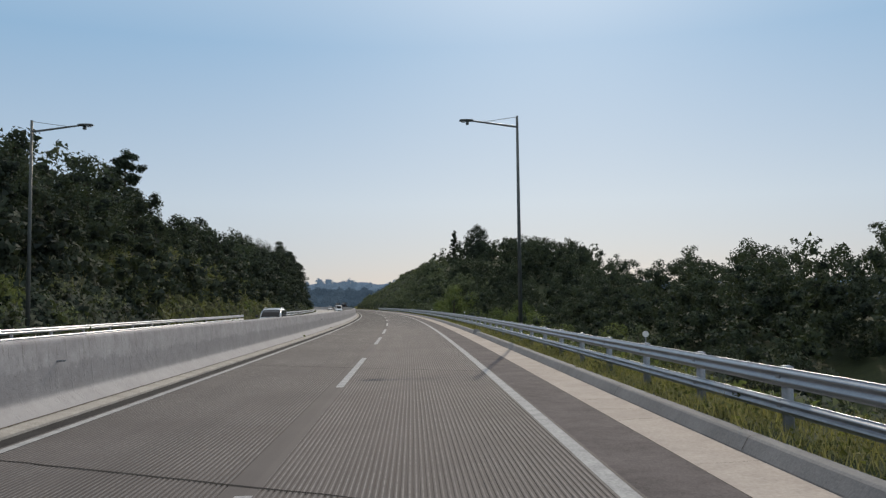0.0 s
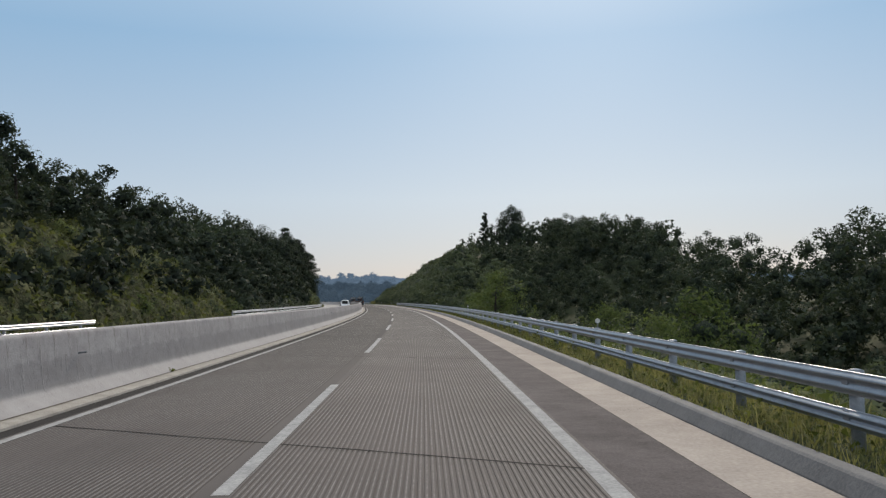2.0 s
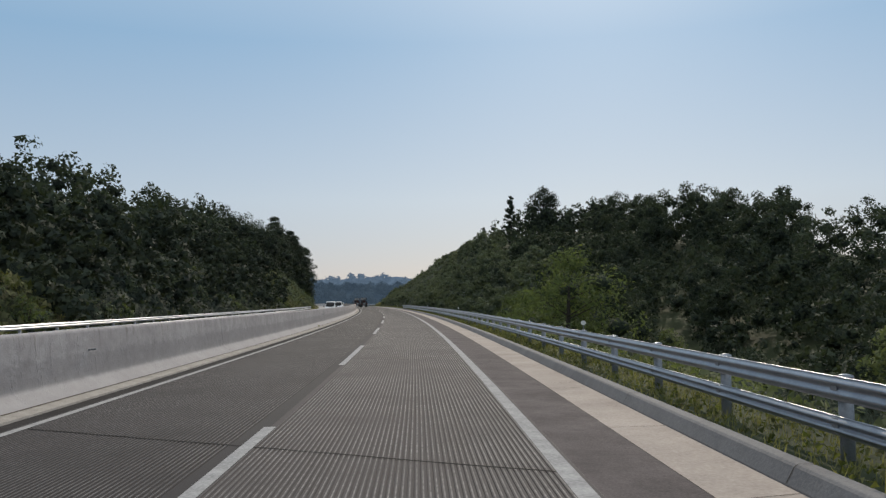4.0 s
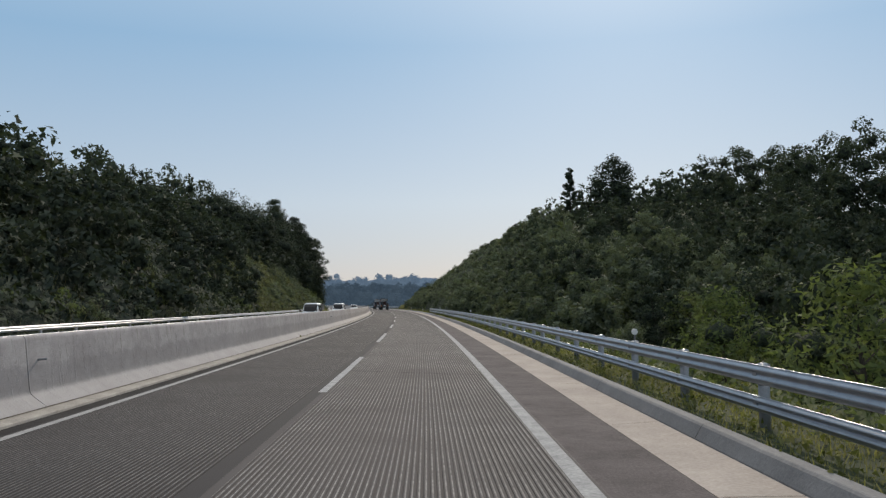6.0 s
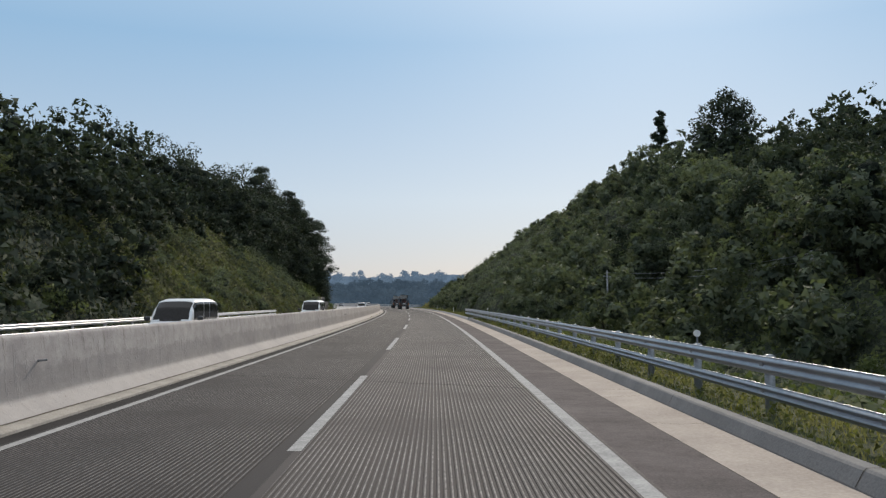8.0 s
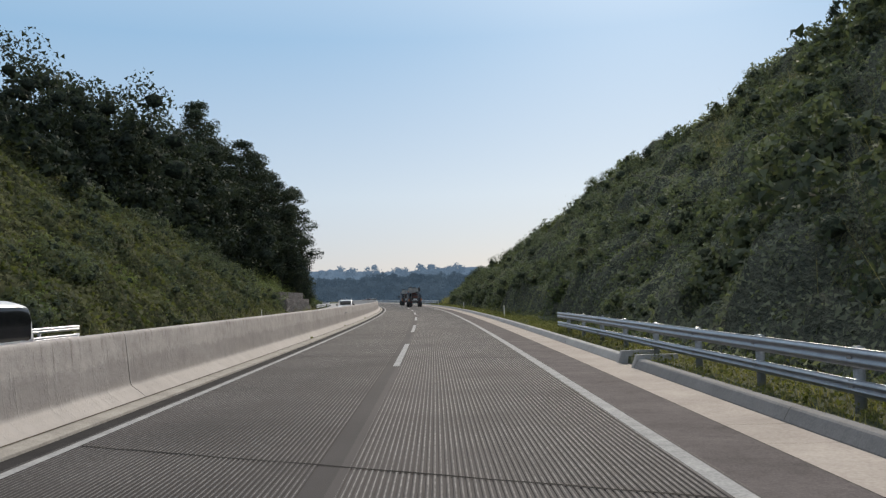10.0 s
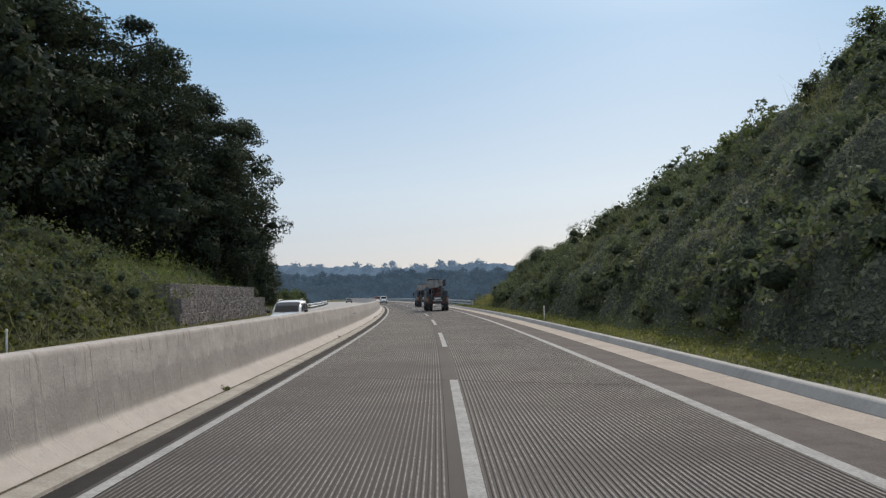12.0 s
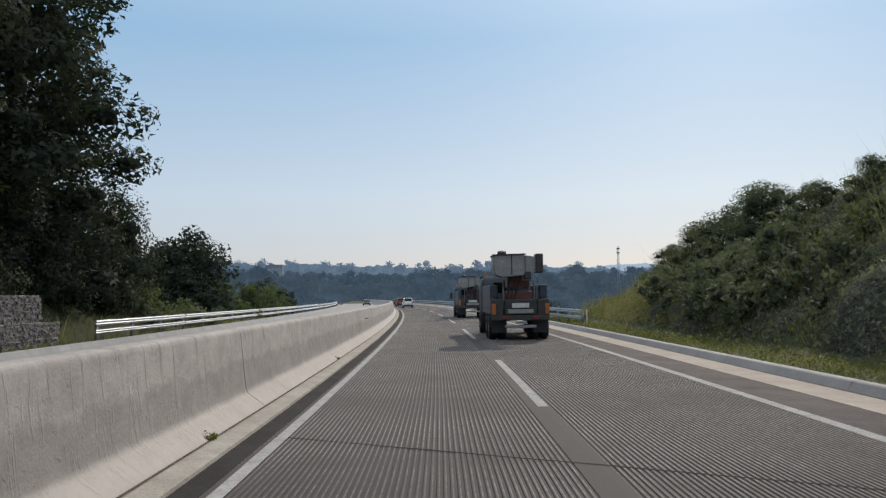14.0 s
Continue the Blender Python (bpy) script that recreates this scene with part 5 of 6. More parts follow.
def passenger_car(paint, label, kind="suv"):
    """A car that faces +y with its wheels on z = 0."""
    root = new("car")
    tagged(root, label, "car", "cars on the road")
    tall = {"suv": 1.68, "sedan": 1.45, "van": 1.95}[kind]
    L = {"suv": 2.25, "sedan": 2.35, "van": 2.45}[kind]
    hw = 0.92
    belt = {"suv": 1.0, "sedan": 0.92, "van": 1.08}[kind]
    bon = L - {"suv": 1.15, "sedan": 1.2, "van": 0.75}[kind]
    rear = {"suv": -L + 0.1, "sedan": -L + 0.65, "van": -L + 0.06}[kind]
    lower = [(-L, hw * 0.84, 0.40, belt - 0.12), (-L + 0.08, hw * 0.94, 0.28, belt - 0.02), (-L + 0.5, hw, 0.22, belt + 0.02), (0, hw, 0.22, belt + 0.01), (bon, hw, 0.22, belt),
             (bon + 0.35, hw * 0.99, 0.22, belt - 0.04), (L - 0.35, hw * 0.95, 0.22, belt - 0.13), (L - 0.1, hw * 0.87, 0.27, belt - 0.22), (L, hw * 0.72, 0.36, belt - 0.36)]
    part("body", loft(smooth_stations(lower, 0.2), 4.6, 28), paint, root, smooth=True)
    fs = bon + 0.12
    rs = {"suv": 0.85, "sedan": 0.95, "van": 0.75}[kind]
    back = {"suv": 0.55, "sedan": 0.85, "van": 0.2}[kind]
    cab = [(rear, hw * 0.83, belt - 0.12, belt + 0.04), (rear + back * 0.6, hw * 0.84, belt - 0.12, belt + (tall - belt) * 0.66), (rear + back, hw * 0.84, belt - 0.12, tall - 0.06), (rear + back + 0.4, hw * 0.84, belt - 0.12, tall),
           (fs - rs - 0.5, hw * 0.84, belt - 0.12, tall - 0.01), (fs - rs - 0.1, hw * 0.84, belt - 0.12, tall - 0.06), (fs - rs * 0.5, hw * 0.83, belt - 0.12, belt + (tall - belt) * 0.58), (fs, hw * 0.82, belt - 0.12, belt + 0.0)]
    bm = loft(smooth_stations(cab, 0.05), 4.4, 60)
    bmesh.ops.recalc_face_normals(bm, faces=bm.faces)
    bm.verts.index_update()
    zb = belt + 0.03
    front = glass_on(bm, lambda c, n: n.y > 0.3 and c.z > zb and abs(c.x) < hw * 0.72 and c.y > fs - rs)
    behind = glass_on(bm, lambda c, n: n.y < -0.3 and c.z > zb + 0.04 and abs(c.x) < hw * 0.7 and c.y < rear + back)

    def side_glass(s, a, b):
        return glass_on(bm, lambda c, n: n.x * s > 0.55 and zb < c.z < tall - 0.16 and a < c.y < b)

    spans = [(rear + back * 0.75, -0.95), (-0.88, -0.1), (-0.02, fs - rs * 0.62)] if kind != "sedan" else [(-0.88, -0.1), (-0.02, fs - rs * 0.62)]
    sides = [side_glass(s, a, b) for s in (-1, 1) for a, b in spans]
    part("cabin", bm, paint, root, smooth=True)
    part("windscreen", front, M_GLASS, root, "dark windscreen", smooth=True)
    part("rear_window", behind, M_GLASS, root, "dark tinted rear window", smooth=True)
    for pane in sides:
        part("side_window", pane, M_GLASS, root, "dark side window", smooth=True)
    for s in (-1, 1):
        if kind == "suv":
            rail = bmesh.new()
            pts = [(rear + back + 0.1, tall - 0.06), (rear + back + 0.35, tall + 0.05), (fs - rs - 0.75, tall + 0.05), (fs - rs - 0.35, tall - 0.05)]
            for (a, za), (b, zb_) in zip(pts, pts[1:]):
                tube(rail, (s * hw * 0.66, a, za), (s * hw * 0.66, b, zb_), 0.02, n=6)
            part("roof_rail", rail, M_RIM, root, "bright roof rail", smooth=True)
        part("tail_lamp", box(bmesh.new(), s * hw * 0.78 - 0.1, s * hw * 0.78 + 0.1, -L - 0.005, -L + 0.14, belt - 0.24, belt - 0.02, 0.02), M_TAIL, root, "red tail lamp")
        part("headlamp", loft([(L - 0.42, 0.04, belt - 0.24, belt - 0.16), (L - 0.3, 0.15, belt - 0.36, belt - 0.17), (L - 0.06, 0.13, belt - 0.40, belt - 0.27), (L + 0.0, 0.05, belt - 0.38, belt - 0.32)], 3, 12), M_HEAD, root, "clear headlamp", smooth=True).location = (s * hw * 0.70, 0, 0)
        part("wing_mirror", loft([(fs - 0.55, 0.05, belt + 0.04, belt + 0.14), (fs - 0.49, 0.11, belt + 0.01, belt + 0.19), (fs - 0.40, 0.11, belt + 0.01, belt + 0.18), (fs - 0.34, 0.05, belt + 0.05, belt + 0.13)], 3, 12), M_BLACK, root, "dark wing mirror", smooth=True).location = (s * (hw + 0.1), 0, 0)
        part("door_handle", box(bmesh.new(), s * hw - 0.02, s * hw + 0.02, -0.3, -0.12, belt - 0.12, belt - 0.09, 0.006), M_RIM, root, "bright door handle")
        for y in (-L + 0.85, L - 0.9):
            wheel(root, s * (hw - 0.12), y, 0.34, 0.22)
    part("rear_bumper", box(bmesh.new(), -hw * 0.9, hw * 0.9, -L - 0.03, -L + 0.2, 0.3, 0.52, 0.04), M_BLACK, root, "dark plastic rear bumper")
    part("grille", box(bmesh.new(), -0.5, 0.5, L - 0.06, L + 0.01, 0.44, 0.64, 0.02), M_BLACK, root, "dark grille")
    part("front_bumper", box(bmesh.new(), -hw * 0.78, hw * 0.78, L - 0.1, L + 0.03, 0.26, 0.42, 0.03), M_BLACK, root, "dark plastic front bumper")
    for s in (-1, 1):
        part("wiper", tube(bmesh.new(), (s * 0.1 + 0.25, fs + 0.0, belt + 0.03), (s * 0.1 - 0.3, fs - 0.12, belt + 0.11), 0.01, n=5), M_BLACK, root)
    number_plate(root, -L - 0.035, belt - 0.36)
    number_plate(root, L + 0.035, 0.34)
    return root


def crane_truck(label):
    """A lorry with a folded crane; rear at y = 0, facing +y."""
    root = new("crane_truck")
    tagged(root, label, "truck", "crane trucks")
    bm = bmesh.new()
    for x in (-0.45, 0.45):
        box(bm, x - 0.06, x + 0.06, 0.25, 8.2, 0.75, 1.0)
    for y in (0.4, 2.0, 4.0, 6.0):
        box(bm, -0.45, 0.45, y, y + 0.12, 0.78, 0.97)
    part("chassis", bm, M_DARKSTEEL, root)
    part("deck", box(bmesh.new(), -1.15, 1.15, 0.35, 5.4, 1.02, 1.22, 0.03), M_BLUE, root, "faded blue flat deck")
    for s in (-1, 1):
        for y in (1.15, 2.45, 6.9):
            wheel(root, s * 1.06, y, 0.5, 0.3)
            if y < 5:
                wheel(root, s * 0.66, y, 0.5, 0.25)
        part("mudguard", prism(bmesh.new(), [(s * 0.55, 1.0), (s * 1.18, 1.0), (s * 1.2, 1.08), (s * 0.55, 1.08)], 0.5, 3.1), M_BLACK, root)
        part("mudflap", box(bmesh.new(), s * 0.82 - 0.3, s * 0.82 + 0.3, 0.42, 0.45, 0.28, 1.0), M_BLACK, root, "black rubber mudflap")
        part("outrigger_box", box(bmesh.new(), s * 0.92 - 0.24, s * 0.92 + 0.24, 0.02, 0.5, 0.95, 1.62, 0.03), M_DARKSTEEL, root, "greasy steel outrigger box at the rear corner")
        part("side_housing", box(bmesh.new(), s * 1.0 - 0.16, s * 1.0 + 0.16, 0.6, 5.3, 1.22, 2.2, 0.04), M_BLUE, root, "faded blue equipment housing")
        part("reflector_board", box(bmesh.new(), s * 1.06 - 0.08, s * 1.06 + 0.08, -0.02, 0.015, 1.02, 1.45, 0.006), M_ORANGE, root, "orange hazard reflector board")
        part("tail_lamp", box(bmesh.new(), s * 0.6 - 0.12, s * 0.6 + 0.12, -0.03, 0.05, 0.82, 0.93, 0.012), M_TAIL, root, "red tail lamp")
        part("outrigger_leg", tube(bmesh.new(), (s * 0.95, 0.62, 0.55), (s * 0.95, 0.62, 1.75), 0.08, n=10), M_DARKSTEEL, root)
        bm = bmesh.new()
        tube(bm, (s * 1.1, 7.6, 2.0), (s * 1.36, 7.7, 2.0), 0.025, n=6)
        box(bm, s * 1.38 - 0.1, s * 1.38 + 0.1, 7.66, 7.74, 1.6, 2.15, 0.03)
        part("door_mirror", bm, M_BLACK, root)
        tubes = tube(bmesh.new(), (s * 0.62, 0.55, 1.2), (s * 0.62, 0.55, 2.35), 0.035, n=8)
        part("guard_post", tubes, M_TRUCK, root)
    part("rear_beam", box(bmesh.new(), -1.15, 1.15, 0.0, 0.16, 0.78, 0.98, 0.02), M_DARKSTEEL, root)
    part("underrun_bar", box(bmesh.new(), -0.62, 0.62, 0.02, 0.12, 0.48, 0.6, 0.02), M_TRUCK, root, "pale steel underrun bar")
    part("rear_step", box(bmesh.new(), -0.52, 0.52, -0.02, 0.3, 1.05, 1.22, 0.02), M_TRUCK, root, "pale steel step plate")
    part("tool_locker", box(bmesh.new(), -0.62, 0.66, 0.06, 0.34, 0.98, 1.6, 0.03), M_DARKSTEEL, root, "greasy dark tool locker")
    number_plate(root, -0.035, 0.70, 0.45)
    part("sign_board", box(bmesh.new(), -0.34, 0.34, -0.03, 0.01, 1.28, 1.46, 0.008), M_PLATE, root, "pale sign board with worn lettering")
    # slewing column, winch and folded boom
    part("crane_base", box(bmesh.new(), -0.52, 0.5, 0.25, 1.3, 1.22, 1.95, 0.06), M_RUST, root, "red-brown crane pedestal")
    part("turntable", tube(bmesh.new(), (0, 0.8, 1.95), (0, 0.8, 2.12), 0.5, 0.46, 20), M_DARKSTEEL, root)
    part("winch", tube(bmesh.new(), (-0.42, 0.55, 2.3), (0.4, 0.55, 2.3), 0.2, n=16), M_RUST, root, "red-brown cable winch drum")
    part("slewing_frame", prism(bmesh.new(), [(-0.5, 2.1), (0.42, 2.1), (0.34, 2.62), (-0.42, 2.62)], 0.35, 1.25), M_RUST, root)
    part("boom", box(bmesh.new(), 0.12, 0.5, 0.3, 7.6, 2.36, 2.78, 0.03), M_TRUCK, root, "faded white telescopic boom")
    part("inner_boom", box(bmesh.new(), 0.18, 0.44, -0.12, 0.35, 2.42, 2.70, 0.02), M_DARKSTEEL, root)
    part("boom_head", box(bmesh.new(), 0.62, 0.92, -0.1, 0.5, 2.66, 3.42, 0.04), M_DARKSTEEL, root, "dark boom head with sheaves")
    part("lift_cylinder", tube(bmesh.new(), (-0.2, 0.9, 2.0), (0.3, 2.6, 2.5), 0.09, n=10), M_STEEL_DULL, root)
    # work bucket folded over the rear
    bm = prism(bmesh.new(), [(-0.98, 2.62), (-1.06, 2.9), (-1.04, 3.36), (0.18, 3.40), (0.2, 2.58), (-0.72, 2.48)], -0.1, 1.3)
    bmesh.ops.bevel(bm, geom=bm.edges[:], offset=0.03, segments=2, affect="EDGES")
    bk = part("work_bucket", bm, M_TRUCK, root, "dirty white work bucket folded over the rear")
    part("bucket_rim", prism(bmesh.new(), [(-1.08, 3.34), (0.22, 3.38), (0.22, 3.43), (-1.08, 3.40)], -0.13, 1.33), M_DARKSTEEL, bk)
    part("bucket_strap", box(bmesh.new(), -0.36, -0.31, -0.115, -0.1, 2.6, 3.35), M_DARKSTEEL, bk)
    part("hook_block", loft([(0.0, 0.1, 3.38, 3.5), (0.15, 0.18, 3.38, 3.56), (0.4, 0.08, 3.38, 3.48)], 3, 10), M_BLACK, bk).location = (-0.7, 0, 0)
    part("side_box", prism(bmesh.new(), [(0.22, 2.64), (0.62, 2.7), (0.62, 3.3), (0.22, 3.36)], 0.0, 1.2), M_TRUCK, root, "dirty white control box")
    for k in range(3):
        cu = tube(bmesh.new(), (-0.55 + k * 0.12, 0.22, 1.4), (-0.35 + k * 0.2, 0.2, 2.5), 0.025, n=6)
        part("hose", cu, M_BLACK, root, "black hydraulic hose")
    part("ladder_rail", tube(bmesh.new(), (0.68, 0.5, 1.22), (0.78, 0.6, 2.5), 0.025, n=6), M_STEEL_DULL, root)
    # cab
    part("cab", loft([(6.0, 1.12, 1.0, 2.55), (6.1, 1.16, 0.85, 2.7), (7.6, 1.16, 0.75, 2.68), (7.95, 1.12, 0.75, 2.2), (8.05, 1.08, 0.8, 1.6)], 7, 20), M_BLUE, root, "faded blue lorry cab", smooth=True)
    part("rear_cab_window", box(bmesh.new(), -0.6, 0.6, 5.97, 6.02, 1.9, 2.4, 0.02), M_GLASS, root, "dark rear cab window")
    part("beacon", tube(bmesh.new(), (-0.9, 6.6, 2.68), (-0.9, 6.6, 2.86), 0.09, 0.06, 10), M_ORANGE, root, "orange warning beacon")
    return root


truck = crane_truck("lorry with a folded crane and a dirty white work bucket")
truck.matrix_basis = road_pose(394.5, 1.75)
truck_ahead = copy_thing(truck, road_pose(429.0, 2.15))
truck_ahead["label"] = "second crane lorry further ahead in the same lane"

suv = passenger_car(M_WHITE, "white estate car driving ahead in the outer lane", "suv")
suv.matrix_basis = road_pose(502.5, -1.7)
red = passenger_car(M_RED, "dark red hatchback driving ahead of the white car", "suv")
red.matrix_basis = road_pose(524.0, -2.0)
blk = passenger_car(M_BLACKCAR, "black saloon far ahead on the road", "sedan")
blk.matrix_basis = road_pose(546.0, -1.8)
on = passenger_car(M_SILVER, "silver estate car oncoming beyond the median barrier", "suv")
on.matrix_basis = road_pose(62.0, -8.3, 0, 180)
van = passenger_car(M_WHITE, "white van oncoming beyond the median barrier", "van")
van.matrix_basis = road_pose(228.0, -8.3, 0, 180)
copy_thing(van, road_pose(267.0, -8.3, 0, 180))
on2 = passenger_car(M_WHITE, "white hatchback oncoming beyond the median barrier", "suv")
on2.matrix_basis = road_pose(352.5, -8.2, 0, 180)
copy_thing(blk, road_pose(556.0, -8.2, 0, 180))["label"] = "dark saloon oncoming in the distance"


# ---------------------------------------------------------------- street lamps
M_LAMPPOST = mottled("grey_green_lamp_paint", (0.045, 0.052, 0.05), (0.085, 0.095, 0.09), 3.0, 40, 0.5, 0.05)


def street_lamp():
    """A straight pole with a stayed arm that reaches towards -x."""
    root = new("street_lamp")
    tagged(root, "tall grey steel street lamp with a stayed side arm", "street lamp", "street lamps")
    bm = bmesh.new()
    tube(bm, (0, 0, 0), (0, 0, 10.8), 0.105, 0.06, 12)
    part("pole", bm, M_LAMPPOST, root, smooth=True)
    bm = bmesh.new()
    box(bm, -0.22, 0.22, -0.22, 0.22, -0.2, 0.03, 0.01)
    part("base_plate", bm, M_STEEL_DULL, root)
    part("arm", tube(bmesh.new(), (0, 0, 10.25), (-2.2, 0, 10.55), 0.055, 0.04, 8), M_LAMPPOST, root)
    part("stay", tube(bmesh.new(), (0, 0, 10.75), (-1.7, 0, 10.5), 0.014, n=6), M_STEEL_DULL, root)
    hd = part("lamp_head", loft([(-0.16, 0.08, -0.03, 0.03), (-0.1, 0.35, -0.06, 0.05), (0.1, 0.35, -0.06, 0.05), (0.16, 0.08, -0.03, 0.03)], 3, 14), M_LAMPPOST, root, smooth=True)
    hd.location = (-2.5, 0, 10.58)
    bm = box(bmesh.new(), -2.52, -2.38, -0.08, 0.08, 10.36, 10.54, 0.02)
    part("sensor_box", bm, M_LAMPPOST, root)
    part("lens", box(bmesh.new(), -2.74, -2.55, -0.1, 0.1, 10.49, 10.525, 0.005), M_HEAD, root, "clear lamp lens")
    return root


lamp = street_lamp()
lamp.matrix_basis = road_pose(40.0, 6.95, 0.2)
copy_thing(lamp, road_pose(39.5, -16.15, -0.1, 180))


# ---------------------------------------------------------------- verge and median fittings
M_POSTWHITE = plain("white_post_plastic", (0.70, 0.70, 0.68), 0.5)
M_REFLECT = plain("pale_reflector", (0.72, 0.66, 0.48), 0.3)


def delineator():
    root = new("delineator_post")
    tagged(root, "slim white marker post with a reflector", "marker post", "marker posts")
    part("post", tube(bmesh.new(), (0, 0, -0.1), (0, 0, 0.85), 0.035, n=10), M_POSTWHITE, root)
    part("reflector", tube(bmesh.new(), (0, -0.05, 0.78), (0, 0.03, 0.78), 0.05, n=14), M_REFLECT, root, "round pale reflector")
    return root


dl = delineator()
dl.matrix_basis = road_pose(308.0, 6.1, 0.14)
for u, lat in ((353.9, 6.3), (406.6, 6.8), (336.0, -15.6), (280.0, -15.6)):
    copy_thing(dl, road_pose(u, lat, 0.12))


def rail_reflector():
    root = new("rail_reflector")
    tagged(root, "small round reflector on a guard rail post", "reflector", "rail reflectors")
    part("stalk", tube(bmesh.new(), (0, 0, 0), (0, 0, 0.12), 0.015, n=6), M_STEEL_DULL, root)
    part("disc", tube(bmesh.new(), (0, -0.015, 0.17), (0, 0.015, 0.17), 0.06, n=16), M_POSTWHITE, root)
    return root


rr_ = rail_reflector()
rr_.matrix_basis = road_pose(16.4, 6.25, 0.985)
for u in (65.98, 113.12, 160.2, 209.12, 258.72):
    copy_thing(rr_, road_pose(u, 6.25, 0.985))


def barrier_hook():
    root = new("lifting_hook")
    tagged(root, "short rusty steel bar sticking out of the barrier", "hook", "barrier hooks")
    bm = bmesh.new()
    tube(bm, (-0.06, 0, 0), (0.16, 0, 0.02), 0.02, 0.017, n=10)
    part("bar", bm, M_STEEL_DULL, root)
    return root


hk = barrier_hook()
hk.matrix_basis = road_pose(15.0, -4.69, 0.86)
for u in (61.2, 110.0, 158.4, 208.0, 257.0, 307.0, 353.0, 398.0):
    copy_thing(hk, road_pose(u, -4.69, 0.84))


def drain_inlet():
    """A gap in the kerb with a concrete channel falling to the verge."""
    root = new("drain_inlet")
    tagged(root, "concrete drain inlet in a gap of the kerb", "drain", "drain inlets")
    part("channel_floor", box(bmesh.new(), -0.05, 1.0, -0.74, 0.74, -0.2, -0.03), M_KERB, root)
    for s in (-1, 1):
        part("cheek_wall", prism(bmesh.new(), [(-0.02, -0.1), (1.05, -0.1), (1.05, 0.3), (0.12, 0.3)], s * 0.745 - 0.075, s * 0.745 + 0.075), M_KERB, root)
    part("grate", box(bmesh.new(), 0.0, 0.3, -0.6, 0.6, -0.02, 0.01), M_DARKSTEEL, root, "dark steel grate")
    return root


di = drain_inlet()
di.matrix_basis = road_pose(INLETS[0], 5.42)
for i in INLETS[1:]:
    copy_thing(di, road_pose(i, 5.42))


# ---------------------------------------------------------------- wires in the hollow
def wire_pole(h):
    root = new("wire_pole")
    tagged(root, "thin grey pole that carries two wires in the hollow", "pole", "wire poles")
    part("shaft", tube(bmesh.new(), (0, 0, -0.6), (0, 0, h), 0.07, 0.05, 10), M_STEEL_DULL, root, smooth=True)
    part("crossbar", box(bmesh.new(), -0.25, 0.25, -0.03, 0.03, h - 0.4, h - 0.34, 0.008), M_STEEL_DULL, root)
    return root


POLES = ((248.0, 13.2, 3.6), (226.0, 16.2, 2.6))
for u, lat, h in POLES:
    wire_pole(h).matrix_basis = road_pose(u, lat, ground_z(u, lat))
for drop in (0.0, 0.28):
    ends = [at(u, lat, ground_z(u, lat) + h - 0.1 - drop) for u, lat, h in POLES]
    bm = bmesh.new()
    pts = [ends[0].lerp(ends[1], k / 12) - Vector((0, 0, 0.35 * (1 - (k / 6 - 1) ** 2))) for k in range(13)]
    for p, q in zip(pts, pts[1:]):
        tube(bm, p, q, 0.011, n=5)
    tagged(part("wire", bm, M_STEEL, None, smooth=True), "slack bright wire between two poles in the hollow", "wire", "wires in the hollow")

# ---------------------------------------------------------------- gabion wall
M_STONE = mottled("gabion_stone", (0.085, 0.076, 0.076), (0.27, 0.245, 0.235), 6.0, 9, 0.95, 0.5)
M_WIRE = plain("gabion_wire", (0.22, 0.22, 0.22), 0.5, 0.6)


def gabion(seed):
    """A wire basket of broken stone, two metres by one by one; face towards +x."""
    rng = random.Random(seed)
    root = new("gabion_basket")
    tagged(root, "wire gabion basket packed with grey broken stone", "gabion", "gabion wall")
    bm = bmesh.new()
    z = 0.0
    while z < 0.98:
        h = rng.uniform(0.045, 0.095)
        y = -1.0
        while y < 0.98:
            w = rng.uniform(0.11, 0.3)
            d = rng.uniform(-0.03, 0.05)
            g = bmesh.ops.create_cube(bm, size=1.0, matrix=Matrix.LocRotScale((0.42 + d, min(y + w / 2, 0.95), min(z + h / 2, 0.95)), Euler((rng.uniform(-0.15, 0.15), 0, rng.uniform(-0.1, 0.1))), (0.2, w * 0.94, h * 0.9)))
            for v in g["verts"]:
                v.co += Vector((rng.uniform(-0.02, 0.02), rng.uniform(-0.02, 0.02), rng.uniform(-0.015, 0.015)))
            y += w
        z += h
    tagged(part("stone_fill", bm, M_STONE, root), kind="stuff")
    part("stone_core", box(bmesh.new(), -0.5, 0.4, -0.99, 0.99, 0.01, 0.98), M_STONE, root)
    bm = bmesh.new()
    for k in range(11):
        tube(bm, (0.56, -1 + 0.2 * k, 0), (0.56, -1 + 0.2 * k, 1), 0.004, n=4)
    for k in range(6):
        tube(bm, (0.56, -1, 0.2 * k), (0.56, 1, 0.2 * k), 0.004, n=4)
    part("wire_mesh", bm, M_WIRE, root)
    return root


GAB = [gabion(s) for s in (1, 2, 3)]
used_gab = set()
k = 0
for tier, (u0, u1, lat) in enumerate(((361, 394, -16.9), (361, 393, -17.0), (360.5, 391.5, -17.8))):
    u = float(u0) + tier * 0.7
    while u < u1:
        m = road_pose(u, lat, -0.05 + tier * 1.02)
        g = GAB[k % 3]
        if g in used_gab:
            copy_thing(g, m)
        else:
            used_gab.add(g)
            g.matrix_basis = m
        k += 1
        u += 2.03

# ---------------------------------------------------------------- worn patches in the carriageway
M_PATCH = mottled("scuffed_patch", (0.10, 0.094, 0.088), (0.21, 0.2, 0.19), 5.0, 22, 0.9, 0.4)


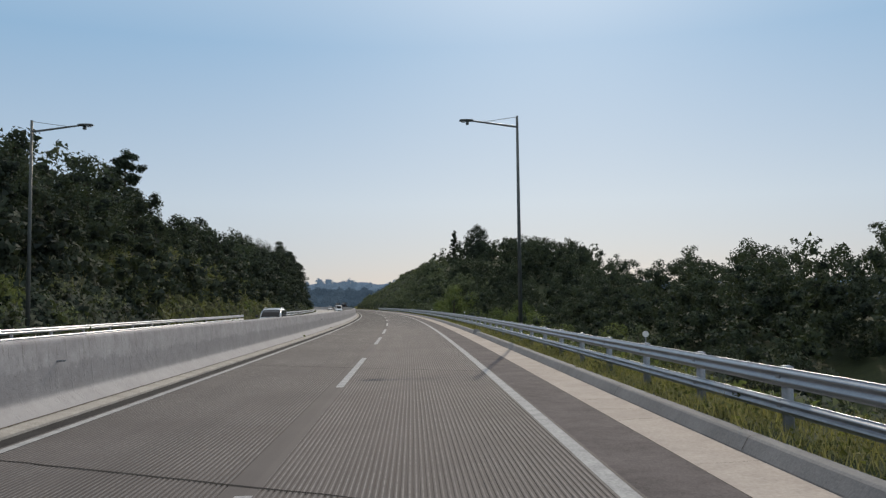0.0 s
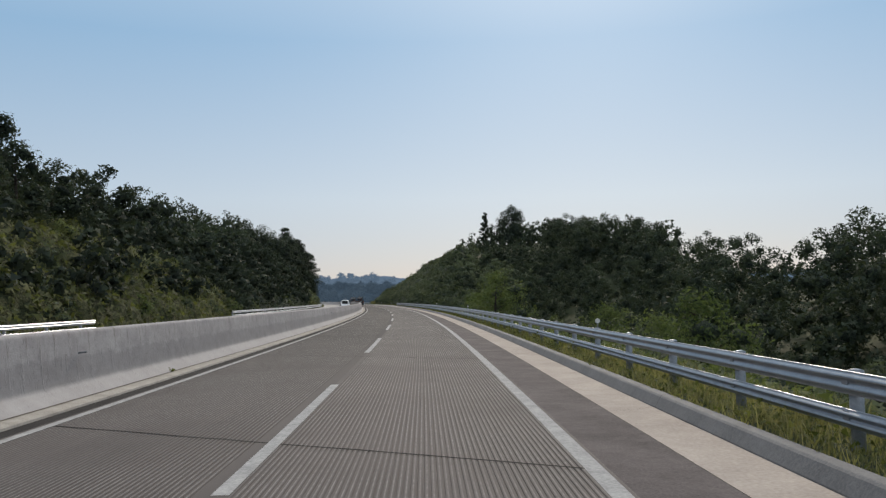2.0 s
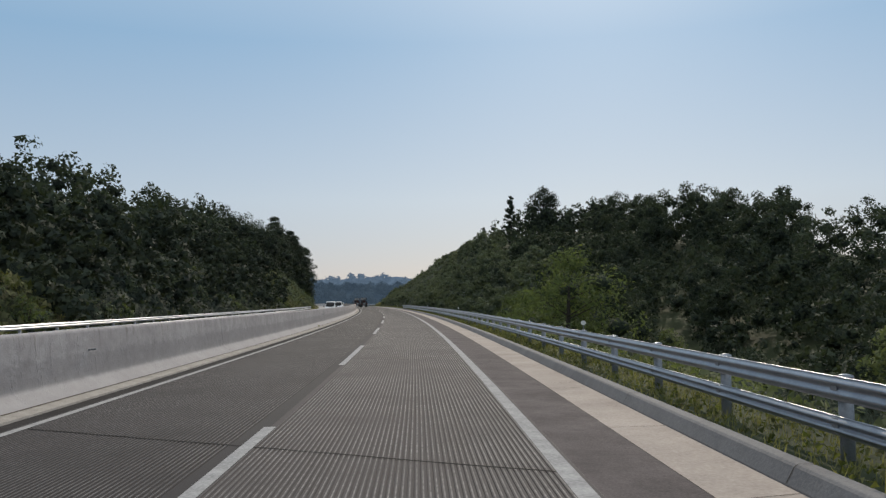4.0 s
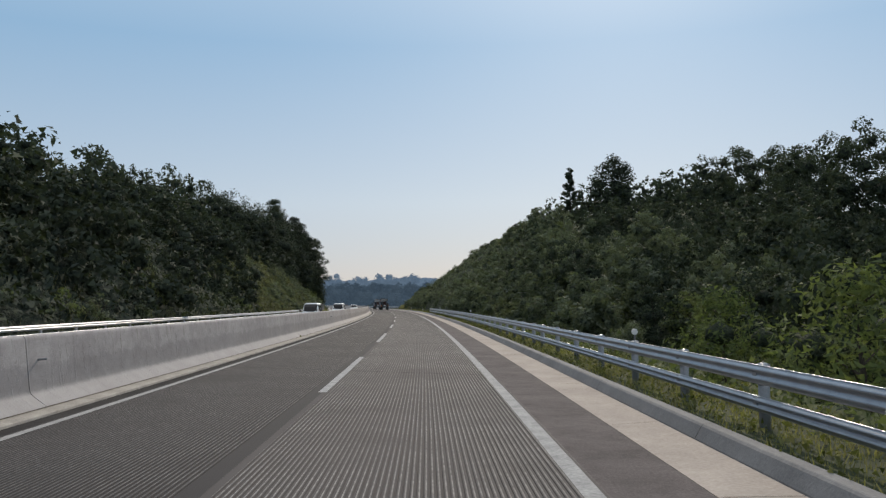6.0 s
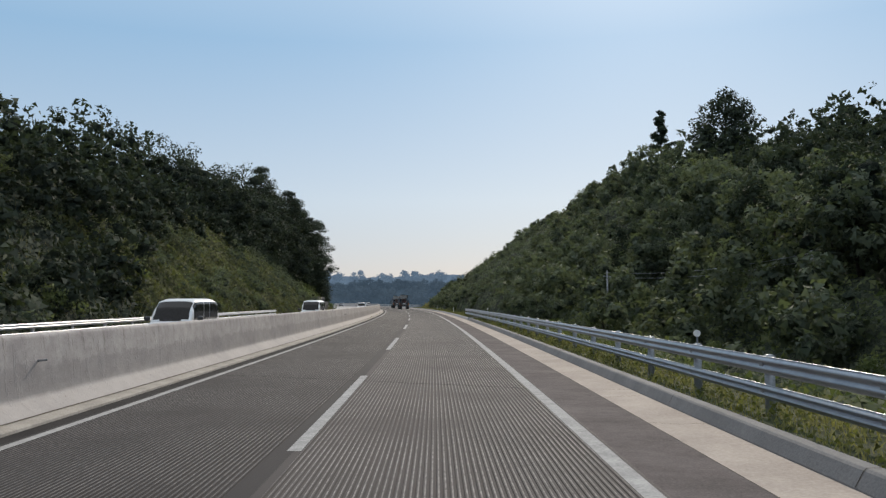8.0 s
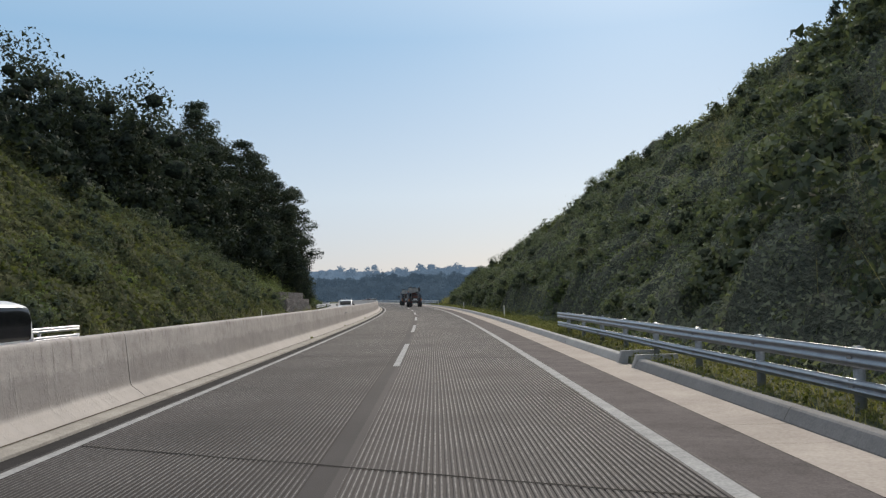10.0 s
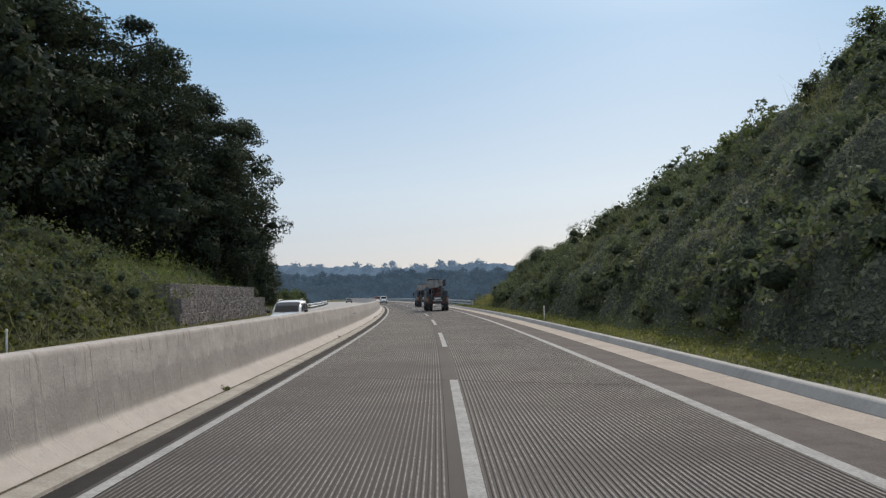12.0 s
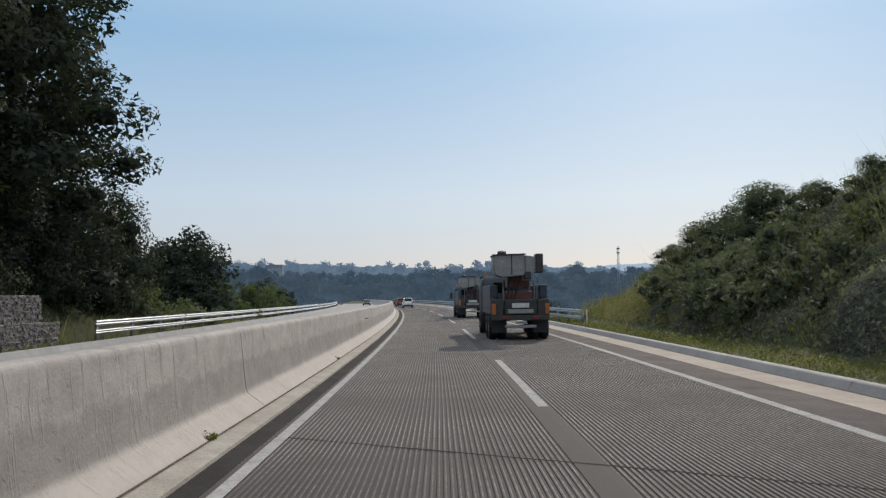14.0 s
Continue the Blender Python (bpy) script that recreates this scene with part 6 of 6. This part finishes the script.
def road_patch(u, lat, lu, ll, seed):
    rng = random.Random(seed)
    n = 26
    pts = []
    for i in range(n):
        a = 2 * math.pi * i / n
        r = rng.uniform(0.35, 1.0)
        pts.append(at(u + math.sin(a) * lu * r, lat + math.cos(a) * ll * r, 0.0025))
    mesh_ob("patch", pts, [tuple(range(n))], M_PATCH, parent=road)


for u, lat, lu, ll in ((46.9, 0.95, 0.22, 0.34), (47.7, 1.05, 0.12, 0.26), (46.7, 2.75, 0.22, 0.28), (46.9, 2.45, 0.12, 0.3), (44.6, 0.85, 0.16, 0.26), (45.4, 0.4, 0.1, 0.3), (45.0, -0.2, 0.1, 0.35),
                        (49.3, 2.3, 0.09, 0.6), (49.6, 3.2, 0.08, 0.3), (48.9, 0.3, 0.07, 0.4)):
    road_patch(u, lat, lu, ll, int(u * 10))

# ---------------------------------------------------------------- distant mast
M_MAST = plain("mast_steel", (0.30, 0.32, 0.34), 0.6, 0.4)


def lattice_mast(h):
    root = new("radio_mast")
    tagged(root, "distant slim lattice radio mast above the trees", "mast", "masts")
    for i in range(4):
        a = i * math.pi / 2 + 0.785
        part("leg", tube(bmesh.new(), (math.cos(a) * 0.85, math.sin(a) * 0.85, 0), (math.cos(a) * 0.5, math.sin(a) * 0.5, h), 0.09, n=5), M_MAST, root)
    z = 1.0
    while z < h - 1:
        f = 0.85 - 0.35 * z / h
        bm = bmesh.new()
        for i in range(4):
            a, b = i * math.pi / 2 + 0.785, (i + 1) * math.pi / 2 + 0.785
            tube(bm, (math.cos(a) * f, math.sin(a) * f, z), (math.cos(b) * f, math.sin(b) * f, z + 1.8), 0.05, n=4)
        part("brace", bm, M_MAST, root)
        z += 1.8
    for d in (0.0, 2.0):
        part("antenna", box(bmesh.new(), -0.7, 0.7, -0.2, 0.2, h - 1.2 - d, h - 0.4 - d, 0.05), M_MAST, root)
    return root


mast = lattice_mast(29.4)
mast.matrix_basis = pose(-38.5, 770.0, -4.5)


# ---------------------------------------------------------------- weeds at the foot of the barrier
def weed_tuft(seed):
    rng = np.random.default_rng(seed)
    v, f, sn = leaf_cloud(rng, [(0, 0, 0.06, 0.1), (0.05, 0.06, 0.04, 0.08), (-0.02, -0.08, 0.03, 0.07)], 70, 0.035, 0.8, False, 0.4)
    v[:, 2] = np.maximum(v[:, 2], 0.0)
    ob = new("weed", np_mesh("weed", [(v, f, sn)], [M_VERGE]))
    return tagged(ob, "small dry weed growing in the barrier joint", "weed", "weeds along the barrier")


TUFTS = [weed_tuft(s) for s in (1, 2)]
for k, (u, size) in enumerate(((288.0, 0.9), (303.2, 0.7), (322.0, 0.8), (341.5, 0.6), (47.5, 0.9), (66.0, 0.7), (152.0, 0.8), (188.0, 0.7), (372.0, 0.8), (384.5, 0.6))):
    m = road_pose(u, -4.36, 0.08)
    ob = copy_thing(TUFTS[k % 2], m) if k > 1 else TUFTS[k]
    ob.matrix_basis = m
    ob.scale = (size, size, size)


# ---------------------------------------------------------------- far building on the ridge
def far_building(x, y, top, wide, deep, tall):
    root = new("far_building")
    tagged(root, "small grey flat-roofed building far off among the woods", "building")
    root.location = (x, y, top - tall)
    root.rotation_euler = (0, 0, 0.3)
    wall = part("wall", box(bmesh.new(), -wide / 2, wide / 2, -deep / 2, deep / 2, 0, tall), M_FARWALL, root)
    part("roof", box(bmesh.new(), -wide / 2 - 0.4, wide / 2 + 0.4, -deep / 2 - 0.4, deep / 2 + 0.4, tall, tall + 0.5), M_FARROOF, root)
    part("stair_tower", box(bmesh.new(), -wide * 0.3, -wide * 0.1, -2, 2, tall + 0.5, tall + 2.4), M_FARWALL, root)
    for k in range(5):
        xw = -wide / 2 + (k + 0.5) * wide / 5
        part("window", box(bmesh.new(), xw - 1.0, xw + 1.0, -deep / 2 - 0.08, -deep / 2 + 0.1, tall - 2.6, tall - 1.0), M_FARROOF, wall)


# bluish haze is mixed into both base colours
M_FARWALL = mottled("hazy_grey_wall", (0.26, 0.28, 0.32), (0.34, 0.36, 0.40), 0.2, 2.0, 0.9, 0.0)
M_FARROOF = mottled("hazy_dark_roof", (0.16, 0.19, 0.23), (0.21, 0.24, 0.28), 0.2, 2.0, 0.9, 0.0)
far_building(-366, 1131, 35.0, 17, 10, 14)
